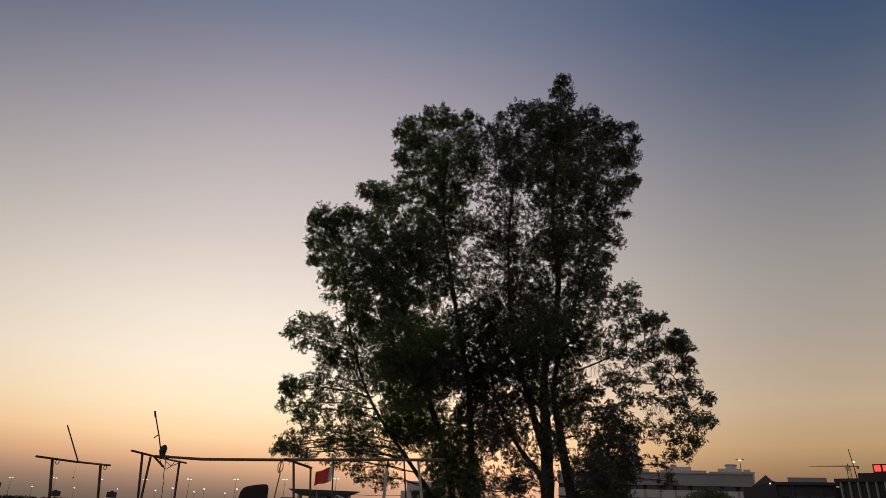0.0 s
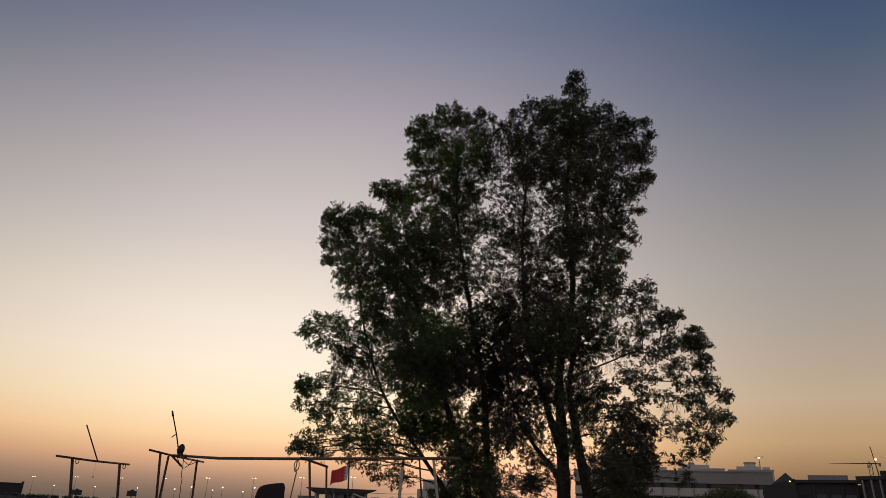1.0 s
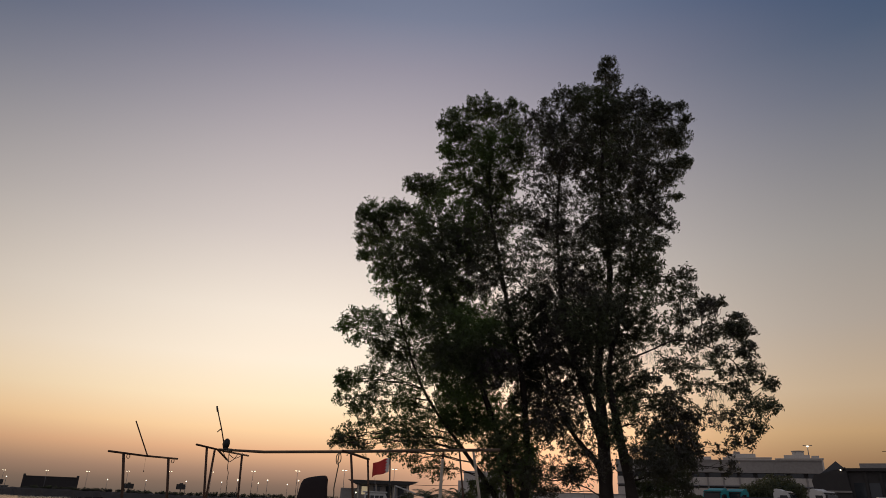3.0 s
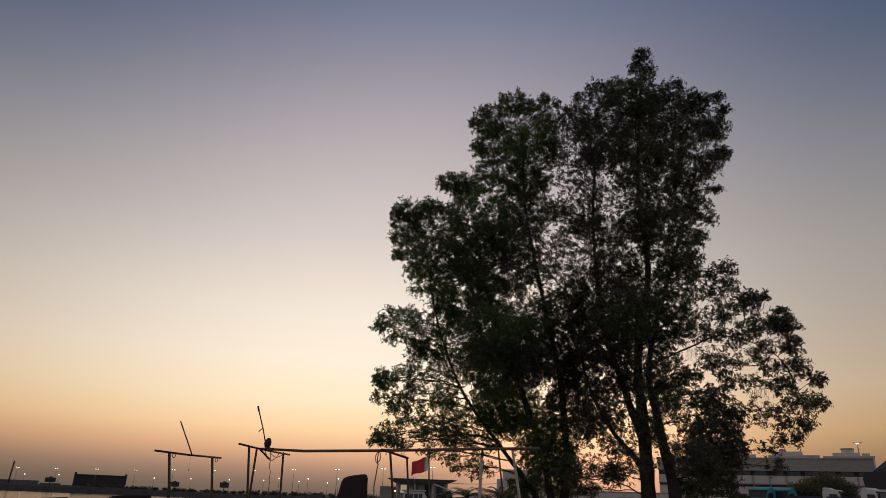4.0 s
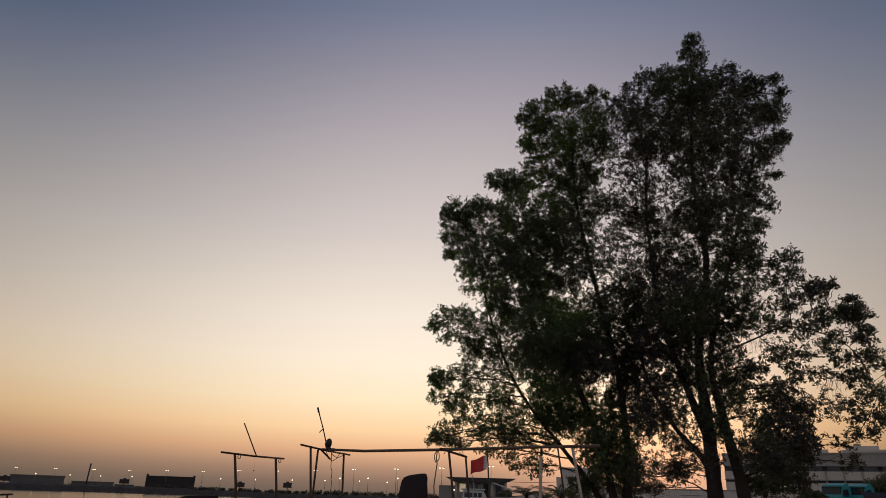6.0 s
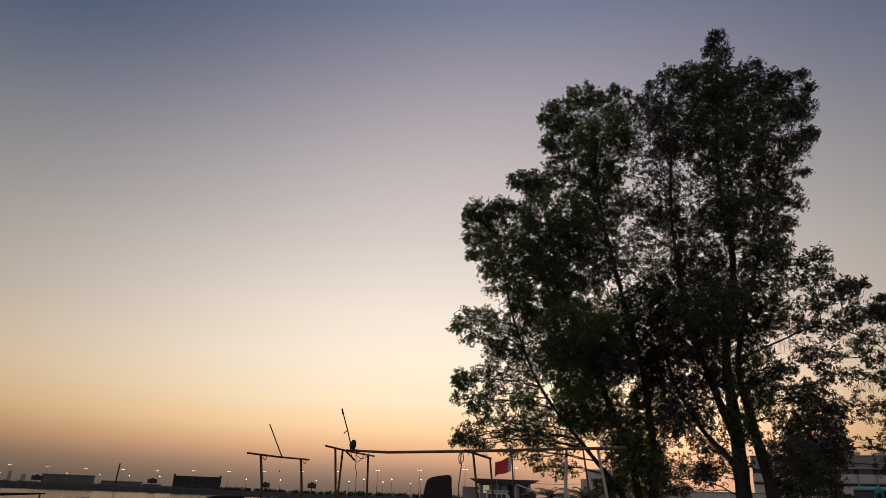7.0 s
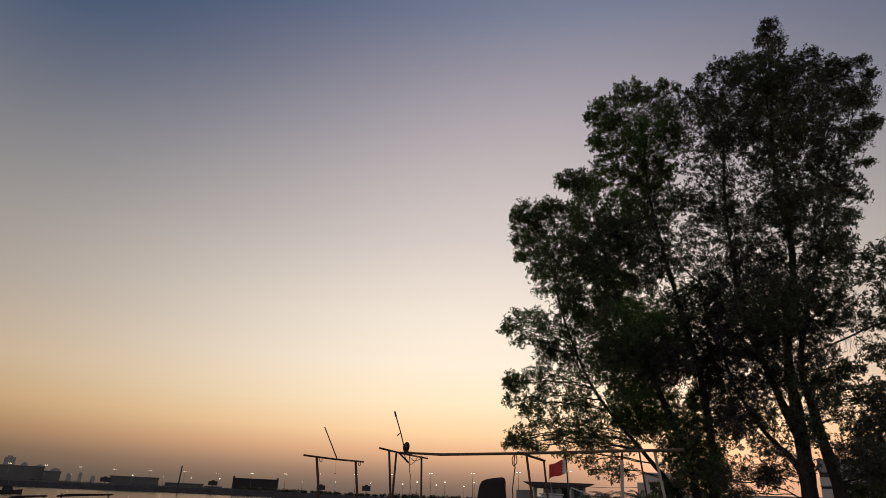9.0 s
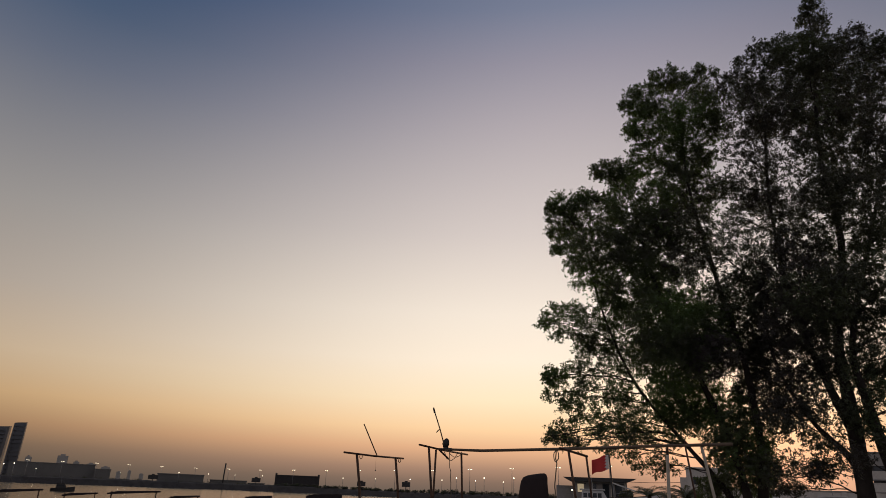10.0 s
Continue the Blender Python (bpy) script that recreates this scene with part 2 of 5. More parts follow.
def smooth_step(u):
    u = min(1.0, max(0.0, u))
    return u * u * (3 - 2 * u)


def ground_height(az, d):
    # a basin of water to the west with a low shore behind it, lots that rise a little to the east
    edge = 1 / (1 + math.exp(-(az - 13.0) / 0.8)) if az < 100 else 1 / (1 + math.exp((az - 150) / 2))
    rise = 1.2 * smooth_step((-6 - az) / 8) * smooth_step((d - 26) / 40) * smooth_step((az + 120) / 30)
    if d < 26:
        return 0.0
    if edge < 0.02:
        return rise
    return -3.0 * edge if d < shore_distance(az) + 4 else 0.9 * edge


def build_ground():
    rings = [0.0, 6, 12, 20, 25.9, 26.2, 40, 70, 120, 200, 250, 270, 290, 310, 330, 350, 370, 390, 410, 430, 450, 470, 488, 490, 520, 600, 900, 1500, 2600, 4500]
    step = 2.5
    n = int(360 / step)
    verts, faces = [(0, 0, 0)], []
    for d in rings[1:]:
        for k in range(n):
            az = -180 + k * step
            verts.append(bearing(az, d, ground_height(az, d)))
    for k in range(n):
        faces.append((0, 1 + (k + 1) % n, 1 + k))
    for i in range(len(rings) - 2):
        for k in range(n):
            a, b = 1 + i * n + k, 1 + i * n + (k + 1) % n
            faces.append((a, b, b + n, a + n))
    g = mesh_part("ground", verts, faces, SAND, smooth=False)
    tagged(g, "dusty sand ground of the shore and the lots", "ground", kind="structure")
    verts, faces = [], []
    azs = [8 + i * 2 for i in range(72)]
    for az in azs:
        verts += [bearing(az, 22, -1.0), bearing(az, shore_distance(az) + 8, -1.0)]
    for i in range(len(azs) - 1):
        faces.append((2 * i, 2 * i + 2, 2 * i + 3, 2 * i + 1))
    w = mesh_part("water", verts, faces, WATER, smooth=False)
    tagged(w, "calm sea inlet mirroring the yellow dusk sky", "water", kind="structure")


build_ground()


# ---- trees ----
class Tree:
    def __init__(self, label, leaf, seed, foot):
        self.root, self.foot = new("tree"), Vector(foot)
        self.root.matrix_basis = pose(*foot)
        tagged(self.root, label, "tree", "trees on the shore")
        self.leaf, self.rnd = leaf, np.random.default_rng(seed)
        self.wood_v, self.wood_f = [], []
        self.nodes = []                     # places on the stems from which boughs leave, with their thickness
        self.leaves = []

    def stem(self, pts, r0, r1):
        pts = [Vector(p) for p in pts]
        fine = []
        for i in range(len(pts) - 1):
            p0, p1, p2, p3 = pts[max(i - 1, 0)], pts[i], pts[i + 1], pts[min(i + 2, len(pts) - 1)]
            for k in range(6):
                u = k / 6
                fine.append(0.5 * ((2 * p1) + (p2 - p0) * u + (2 * p0 - 5 * p1 + 4 * p2 - p3) * u * u + (3 * p1 - p0 - 3 * p2 + p3) * u ** 3))
        fine.append(pts[-1])
        n = len(fine)
        radii = [(r1 + (r0 - r1) * (1 - i / (n - 1)) ** 1.5) * (1 + 0.09 * math.sin(i * 2.3 + r0 * 40)) for i in range(n)]
        if pts[0].z < 0.1:
            radii[0] *= 1.5
            radii[1] *= 1.2
        tube_into(self.wood_v, self.wood_f, fine, radii, 10)
        self.nodes += [(p, r) for p, r in zip(fine[2:], radii[2:])]

    def branch(self, a, b, r0, r1, lift, n=6, wob=0.08, sides=5):
        a, b = Vector(a), Vector(b)
        length = (b - a).length
        pts = []
        for i in range(n + 1):
            u = i / n
            p = a.lerp(b, u) + Vector((0, 0, lift * length * 4 * u * (1 - u)))
            if 0 < i < n:
                p += Vector(self.rnd.normal(0, wob * length / n * 1.6, 3))
            pts.append(p)
        tube_into(self.wood_v, self.wood_f, pts, [r0 + (r1 - r0) * i / n for i in range(n + 1)], sides)
        return pts

    def finish(self):
        mesh_part("trunk", self.wood_v, self.wood_f, BARK, self.root, "rough grey-brown bark on slender leaning stems")
        base, along, side, length, width = (np.concatenate([c[i] for c in self.leaves]) for i in range(5))
        n = len(base)
        nrm = np.cross(along, side)
        L, W = length[:, None], width[:, None]
        v = np.empty((n, 4, 3))
        v[:, 0] = base
        v[:, 1] = base + along * L * 0.45 + side * W * 0.5 + nrm * W * 0.18
        v[:, 2] = base + along * L - nrm * L * 0.08
        v[:, 3] = base + along * L * 0.45 - side * W * 0.5 + nrm * W * 0.18
        idx = (np.arange(n) * 4)[:, None]
        tri = np.concatenate([idx + [0, 1, 2], idx + [0, 2, 3]], 1).reshape(-1)
        me = bpy.data.meshes.new("crown")
        me.vertices.add(4 * n)
        me.vertices.foreach_set("co", v.reshape(-1).astype(np.float32))
        me.loops.add(6 * n)
        me.loops.foreach_set("vertex_index", tri.astype(np.int32))
        me.polygons.add(2 * n)
        me.polygons.foreach_set("loop_start", np.arange(0, 6 * n, 3, dtype=np.int32))
        me.update(calc_edges=True)
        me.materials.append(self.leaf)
        ob = new("crown", me)
        ob.parent = self.root
        tagged(ob, "dense narrow dark green leaves in uneven clumps", kind="stuff")
        for piece in self.root.children:
            piece.location = -self.foot


def unit(a):
    return a / np.maximum(np.linalg.norm(a, axis=-1, keepdims=True), 1e-6)


def bough(tree, centre, across, high, dense, leaf=0.078, loose=0.4):
    """A leafy bough: a limb from the nearest lower part of a stem, branches to rounded clumps, and tufts of lance-shaped leaves on each clump."""
    rnd, c = tree.rnd, Vector(centre)
    near = min(tree.nodes, key=lambda q: (q[0] - c).length + 1.2 * max(0.0, q[0].z - c.z + 0.6 * high))
    limb = tree.branch(near[0], c, min(near[1] * 0.5, 0.007 + 0.006 * (near[0] - c).length), 0.006, 0.05, 8, 0.055, 6)
    deep = 0.5 * (across + high) * 1.1
    size = np.array([across, deep, high]) * (1.0 + 0.22 * min(1.0, max(0.0, (across - 0.35) / 0.3)))
    clump = min(0.21, 0.6 * min(across, high) + 0.04)
    area = math.pi * across * high
    want = max(4, int(4.2 * area / (math.pi * clump * clump)))
    inner = np.maximum(size - 0.62 * clump, 0.3 * size)
    # the clumps keep apart from one another, which leaves small gaps between them
    hubs = []
    for q in unit(rnd.normal(size=(want * 8, 3))) * (rnd.random((want * 8, 1)) ** 0.30) * inner:
        if all(np.sum((q - h) ** 2) > (0.62 * clump) ** 2 for h in hubs):
            hubs.append(q)
        if len(hubs) >= want:
            break
    hubs = np.array(hubs)
    count = len(hubs)
    for k in range(min(count, 3 + int(9 * across))):
        tree.branch(limb[4 + k % 5], np.array(c) + hubs[k], 0.008, 0.0025, 0.03, 5, 0.13, 4)
    # tufts of leaves on each clump, most of them near its surface
    share = rnd.uniform(0.45, 1.5, count)
    per = np.maximum(3, (LEAFY * dense * area * (0.078 / leaf) ** 2 / 9 * share / share.sum()).astype(int))
    pick = np.repeat(np.arange(count), per)
    m = len(pick)
    wide = clump * rnd.uniform(0.75, 1.25, count)[pick]
    way = unit(rnd.normal(size=(m, 3)) + unit(hubs + 1e-4)[pick] * 0.3 + np.array([0, 0, 0.2 if dense > 0.6 else -0.15]))
    heads = np.array(c) + hubs[pick] + way * (wide * rnd.random(m) ** 0.45)[:, None]
    # some tufts stand loose between the clumps
    free = rnd.random(m) < loose
    heads[free] = np.array(c) + unit(rnd.normal(size=(m, 3)))[free] * (rnd.random((m, 1)) ** 0.4)[free] * size * 0.97
    out = unit(way * 0.8 + rnd.normal(0, 0.45, (m, 3)))
    for j in range(9):
        s = unit(np.cross(out, rnd.normal(size=(m, 3))))
        u = (j + rnd.random(m)) / 9
        base = heads - out * (0.10 * (1 - u) + 0.03)[:, None]
        along = unit(out * (0.25 + 0.85 * u)[:, None] + s * (1.0 - 0.35 * u)[:, None] + rnd.normal(0, 0.15, (m, 3)))
        side = unit(np.cross(along, rnd.normal(size=(m, 3))))
        length = leaf * rnd.uniform(0.6, 1.2, m)
        tree.leaves.append((base, along, side, length, length * rnd.uniform(0.29, 0.40, m)))


def bare_twigs(tree, centre, across, high, count):
    """Fine leafless twigs that hang in a gap of the crown."""
    rnd, c = tree.rnd, np.array(centre)
    for k in range(count):
        top = c + rnd.uniform(-1, 1, 3) * np.array([across, 0.3, 0.25 * high]) + np.array([0, 0, high])
        low = top + rnd.normal(0, 0.25, 3) * np.array([across, 0.3, 0.2]) - np.array([0, 0, rnd.uniform(0.5, 1.8) * high])
        tree.branch(top, low, 0.004, 0.0015, 0.06, 6, 0.16, 3)


LEAFY = 5600
west = Tree("broad evergreen tree with several stems and thin lower boughs", LEAF, 3, (0.5, 16.7, 0))
west.stem([(0.55, 16.75, -0.05), (0.60, 16.7, 1.6), (0.70, 16.7, 2.6), (0.60, 16.6, 4.6), (0.2, 16.6, 6.8), (-0.2, 16.7, 9.4), (-0.25, 16.8, 12.0)], 0.16, 0.03)
west.stem([(0.35, 16.8, -0.05), (0.05, 16.75, 1.5), (-0.35, 16.7, 2.2), (-0.85, 16.7, 2.85), (-1.9, 16.5, 4.3), (-2.6, 16.5, 6.2), (-2.9, 16.6, 7.8)], 0.095, 0.02)
west.stem([(0.45, 16.6, -0.05), (0.2, 16.5, 2.4), (-0.5, 16.3, 4.6), (-1.2, 16.2, 6.6), (-1.6, 16.4, 8.8)], 0.12, 0.03)
east = Tree("tall evergreen tree with forked dark trunks and a high spire", LEAF_DARK, 5, (2.6, 16.0, 0))
east.stem([(2.45, 16.1, -0.05), (2.45, 16.02, 1.87), (2.46, 16.02, 3.37), (2.45, 16.02, 5.0), (2.85, 15.95, 7.2), (2.78, 15.95, 9.6), (3.1, 16.1, 12.6), (3.15, 16.2, 13.9)], 0.21, 0.02)
east.stem([(3.05, 15.7, -0.05), (2.97, 15.73, 1.9), (2.73, 15.77, 3.6), (2.68, 15.85, 4.9), (3.4, 15.9, 7.2), (4.2, 16.0, 9.6)], 0.17, 0.03)
east.stem([(2.42, 16.05, 2.2), (2.25, 16.05, 2.65), (1.74, 16.1, 3.3), (1.2, 16.2, 4.6), (1.1, 16.3, 6.4)], 0.09, 0.03)
east.stem([(2.46, 16.05, 3.0), (2.1, 16.07, 4.17), (1.7, 16.2, 6.0), (1.6, 16.4, 8.5), (1.75, 16.4, 10.5)], 0.11, 0.03)
east.stem([(2.5, 16.0, 4.7), (3.6, 15.9, 5.2), (4.5, 15.9, 5.5), (5.6, 15.9, 5.0), (6.0, 15.9, 3.9)], 0.026, 0.009)
bough(west, (-1.13, 16.14, 11.81), 0.53, 0.53, 1.10)
bough(west, (-1.66, 16.18, 11.90), 0.15, 0.20, 0.80)
bough(west, (-0.53, 16.75, 12.85), 0.52, 0.38, 1.00)
bough(west, (-1.45, 15.95, 10.90), 0.32, 0.32, 0.90)
bough(west, (-0.80, 16.51, 11.33), 0.66, 0.50, 0.80)
bough(west, (0.02, 16.65, 12.52), 0.51, 0.42, 0.65)
bough(west, (0.41, 16.06, 12.51), 0.23, 0.20, 0.75)
bough(west, (0.71, 15.91, 12.22), 0.16, 0.23, 0.60)
bough(west, (-0.14, 15.72, 10.81), 0.63, 0.55, 0.85)
bough(west, (-0.97, 16.87, 10.45), 0.66, 0.58, 1.00)
bough(west, (-0.14, 16.59, 10.11), 0.65, 0.57, 1.10)
bough(west, (0.50, 16.02, 11.16), 0.51, 0.61, 0.60)
bough(west, (-2.30, 16.33, 10.07), 0.45, 0.27, 1.00)
bough(west, (-1.88, 16.59, 9.93), 0.49, 0.49, 1.00)
bough(west, (-3.50, 16.32, 9.18), 0.48, 0.35, 0.75)
bough(west, (-2.93, 16.55, 9.34), 0.40, 0.35, 0.80)
bough(west, (-3.54, 16.91, 8.92), 0.55, 0.49, 0.85)
bough(west, (-2.73, 16.95, 9.03), 0.73, 0.57, 0.90)
bough(west, (-3.35, 16.28, 7.98), 0.49, 0.39, 0.80)
bough(west, (-2.43, 15.46, 7.43), 0.73, 0.58, 1.00)
bough(west, (-1.34, 15.94, 8.59), 0.91, 0.69, 1.10)
bough(west, (-3.10, 16.41, 7.37), 0.46, 0.34, 0.65)
bough(west, (-3.22, 16.83, 7.02), 0.28, 0.23, 0.40)
bough(west, (-2.57, 16.70, 6.91), 0.54, 0.38, 0.65)
bough(west, (-1.70, 15.85, 6.65), 0.87, 0.73, 1.00)
bough(west, (-0.91, 17.67, 6.57), 0.96, 0.96, 1.00)
bough(west, (-1.49, 16.31, 7.67), 0.76, 0.69, 1.00)
bough(west, (-3.97, 16.61, 6.07), 0.36, 0.24, 0.65)
bough(west, (-3.30, 15.97, 6.06), 0.44, 0.26, 0.55)
bough(west, (-3.54, 15.96, 5.50), 0.36, 0.24, 0.50)
bough(west, (-2.99, 16.07, 5.64), 0.51, 0.43, 0.55)
bough(west, (-3.17, 16.82, 5.29), 0.45, 0.33, 0.50)
bough(west, (-2.35, 16.60, 5.94), 0.67, 0.60, 0.80)
bough(west, (-2.47, 16.78, 5.07), 0.74, 0.59, 0.75)
bough(west, (-3.83, 16.56, 4.49), 0.35, 0.38, 0.60)
bough(west, (-3.17, 16.30, 4.59), 0.50, 0.32, 0.50)
bough(west, (-3.47, 16.42, 3.94), 0.51, 0.36, 0.55)
bough(west, (-2.66, 16.50, 4.07), 0.72, 0.43, 0.60)
bough(west, (-3.83, 16.80, 3.20), 0.43, 0.32, 0.60)
bough(west, (-3.39, 16.33, 2.87), 0.41, 0.18, 0.55)
bough(west, (-3.03, 16.83, 3.40), 0.58, 0.36, 0.55)
bough(west, (-2.32, 16.53, 3.11), 0.63, 0.35, 0.55)
bough(west, (-1.80, 16.76, 3.63), 0.72, 0.57, 0.70)
bough(west, (-1.60, 16.40, 2.92), 0.62, 0.28, 0.50)
bough(west, (-1.87, 16.61, 2.40), 0.41, 0.21, 0.30)
bough(west, (-1.39, 16.22, 2.39), 0.40, 0.34, 0.35)
bough(west, (-2.14, 16.43, 2.62), 0.34, 0.17, 0.30)
bough(west, (-2.57, 16.09, 2.68), 0.34, 0.14, 0.30)
bough(west, (-1.02, 15.20, 4.49), 0.86, 0.66, 1.10)
bough(west, (-0.89, 15.02, 5.26), 0.94, 0.74, 1.10)
bough(west, (-0.82, 17.01, 3.97), 0.73, 0.66, 1.00)
bough(west, (0.19, 16.27, 2.95), 0.68, 0.88, 1.00)
bough(west, (0.57, 17.59, 2.44), 0.61, 0.70, 0.90)
bough(west, (-0.94, 16.77, 3.44), 0.57, 0.43, 0.80)
bough(west, (-0.38, 16.06, 5.24), 0.78, 0.78, 1.10)
bough(west, (-0.21, 16.92, 1.93), 0.55, 0.35, 0.80)
bough(east, (3.22, 16.05, 13.82), 0.30, 0.23, 1.00)
bough(east, (3.04, 16.24, 13.54), 0.22, 0.22, 0.85)
bough(east, (3.31, 15.85, 13.11), 0.25, 0.23, 0.85)
bough(east, (3.03, 15.62, 12.56), 0.40, 0.19, 1.00)
bough(east, (2.04, 14.97, 11.84), 0.61, 0.34, 1.10)
bough(east, (1.33, 15.60, 12.17), 0.21, 0.18, 0.70)
bough(east, (1.34, 16.06, 12.07), 0.41, 0.20, 0.50)
bough(east, (3.66, 15.52, 12.08), 0.60, 0.31, 1.10)
bough(east, (2.61, 14.51, 11.26), 0.66, 0.41, 1.20)
bough(east, (4.61, 16.32, 12.26), 0.46, 0.36, 1.00)
bough(east, (4.98, 15.51, 11.94), 0.22, 0.16, 0.80)
bough(east, (5.16, 15.90, 11.75), 0.22, 0.25, 0.75)
bough(east, (4.93, 15.94, 11.21), 0.41, 0.44, 0.90)
bough(east, (5.05, 16.08, 10.53), 0.30, 0.20, 0.90)
bough(east, (4.60, 15.95, 10.13), 0.49, 0.34, 0.85)
bough(east, (4.17, 17.26, 11.98), 0.94, 0.77, 1.20)
bough(east, (2.73, 16.70, 11.75), 0.91, 0.75, 1.20)
bough(east, (1.52, 16.03, 11.35), 0.56, 0.56, 0.75)
bough(east, (3.49, 16.30, 10.32), 0.79, 0.55, 1.00)
bough(east, (2.22, 15.97, 10.49), 0.63, 0.47, 0.85)
bough(east, (1.56, 16.46, 10.68), 0.48, 0.40, 0.80)
bough(east, (4.06, 15.65, 9.46), 0.52, 0.37, 0.65)
bough(east, (4.70, 16.16, 9.51), 0.23, 0.12, 0.60)
bough(east, (3.54, 16.12, 9.18), 0.76, 0.53, 0.85)
bough(east, (4.09, 15.45, 8.63), 0.41, 0.36, 0.75)
bough(east, (4.46, 15.73, 8.48), 0.21, 0.15, 0.65)
bough(east, (4.31, 16.42, 8.24), 0.27, 0.33, 0.65)
bough(east, (3.97, 16.26, 7.61), 0.37, 0.30, 0.60, leaf=0.1, loose=0.65)
bough(east, (3.12, 14.49, 7.53), 0.67, 0.54, 0.90)
bough(east, (3.38, 15.34, 6.97), 0.56, 0.42, 0.85)
bough(east, (2.48, 14.48, 7.96), 0.55, 0.61, 0.95)
bough(east, (1.75, 16.31, 9.62), 0.55, 0.47, 0.40)
bough(east, (1.08, 15.52, 9.56), 0.53, 0.45, 0.40)
bough(east, (0.73, 15.46, 7.88), 0.41, 0.41, 0.30)
bough(east, (1.28, 16.48, 8.92), 0.62, 0.50, 0.70)
bough(east, (1.81, 15.89, 8.09), 0.59, 0.59, 0.65)
bough(east, (0.63, 15.75, 8.84), 0.45, 0.38, 0.55)
bough(east, (1.17, 15.45, 7.14), 0.64, 0.50, 0.45)
bough(east, (0.18, 15.83, 7.27), 0.51, 0.59, 0.45)
bough(east, (2.02, 15.55, 7.03), 0.64, 0.57, 0.90)
bough(east, (1.05, 16.02, 6.27), 0.72, 0.65, 1.10)
bough(east, (1.97, 14.47, 5.70), 0.78, 0.65, 1.20)
bough(east, (0.18, 15.56, 5.99), 0.42, 0.56, 0.45)
bough(east, (-0.39, 15.63, 6.89), 0.58, 0.43, 0.65)
bough(east, (-0.41, 15.77, 7.87), 0.67, 0.59, 0.95)
bough(east, (2.92, 15.36, 6.24), 0.69, 0.55, 1.05)
bough(east, (2.86, 16.07, 5.58), 0.54, 0.49, 0.95)
bough(east, (1.65, 15.31, 5.10), 0.67, 0.60, 1.00)
bough(east, (0.80, 17.18, 5.51), 0.76, 0.76, 0.95)
bough(east, (-0.30, 17.34, 9.48), 0.75, 0.66, 0.90)
bough(east, (2.70, 15.47, 9.37), 0.59, 0.45, 0.80)
bough(east, (4.63, 15.63, 7.11), 0.35, 0.20, 0.68, leaf=0.1, loose=0.65)
bough(east, (4.23, 16.02, 7.06), 0.29, 0.17, 0.32, leaf=0.1, loose=0.65)
bough(east, (4.62, 16.25, 6.83), 0.51, 0.29, 0.68, leaf=0.1, loose=0.65)
bough(east, (3.77, 15.47, 6.43), 0.42, 0.28, 0.40, leaf=0.1, loose=0.65)
bough(east, (5.01, 15.60, 6.27), 0.35, 0.30, 0.95, leaf=0.1, loose=0.65)
bough(east, (5.51, 15.90, 6.48), 0.20, 0.17, 0.64, leaf=0.1, loose=0.65)
bough(east, (4.60, 16.14, 6.20), 0.43, 0.36, 0.52, leaf=0.1, loose=0.65)
bough(east, (5.96, 16.39, 5.99), 0.36, 0.39, 1.28, leaf=0.1, loose=0.65)
bough(east, (6.30, 16.35, 5.84), 0.14, 0.11, 0.56, leaf=0.1, loose=0.65)
bough(east, (5.30, 16.27, 5.81), 0.43, 0.31, 0.64, leaf=0.1, loose=0.65)
bough(east, (3.45, 15.46, 5.83), 0.41, 0.34, 0.50)
bough(east, (4.09, 16.47, 5.84), 0.58, 0.36, 0.48, leaf=0.1, loose=0.65)
bough(east, (4.66, 16.08, 5.53), 0.56, 0.28, 0.60, leaf=0.1, loose=0.65)
bough(east, (5.78, 15.49, 5.18), 0.33, 0.27, 0.76, leaf=0.1, loose=0.65)
bough(east, (5.31, 15.68, 5.17), 0.34, 0.20, 0.52, leaf=0.1, loose=0.65)
bough(east, (6.04, 16.08, 4.79), 0.41, 0.25, 0.68, leaf=0.1, loose=0.65)
bough(east, (6.29, 15.82, 4.45), 0.29, 0.19, 0.76, leaf=0.1, loose=0.65)
bough(east, (5.40, 15.89, 4.74), 0.34, 0.27, 0.40, leaf=0.1, loose=0.65)
bough(east, (4.51, 16.29, 4.87), 0.49, 0.31, 0.60, leaf=0.1, loose=0.65)
bough(east, (4.61, 16.31, 4.46), 0.42, 0.17, 0.40, leaf=0.1, loose=0.65)
bough(east, (5.65, 16.00, 4.36), 0.34, 0.30, 0.60, leaf=0.1, loose=0.65)
bough(east, (6.49, 16.27, 4.02), 0.24, 0.19, 0.68, leaf=0.1, loose=0.65)
bough(east, (5.91, 15.85, 3.94), 0.40, 0.29, 0.68, leaf=0.1, loose=0.65)
bough(east, (6.14, 16.47, 3.57), 0.34, 0.25, 0.64, leaf=0.1, loose=0.65)
bough(east, (5.51, 16.07, 3.64), 0.29, 0.33, 0.52, leaf=0.1, loose=0.65)
bough(east, (5.65, 16.46, 3.16), 0.34, 0.20, 0.44, leaf=0.1, loose=0.65)
bough(east, (5.60, 15.45, 3.14), 0.15, 0.10, 0.40, leaf=0.1, loose=0.65)
bough(east, (5.20, 16.37, 2.95), 0.24, 0.24, 0.32, leaf=0.1, loose=0.65)
bough(east, (5.30, 16.02, 2.56), 0.26, 0.23, 0.32, leaf=0.1, loose=0.65)
bough(east, (4.48, 16.59, 3.75), 0.55, 0.42, 0.95, leaf=0.1, loose=0.65)
bough(east, (3.73, 15.61, 3.93), 0.40, 0.33, 0.64, leaf=0.1, loose=0.65)
bough(east, (3.61, 16.00, 4.59), 0.34, 0.27, 0.60, leaf=0.1, loose=0.65)
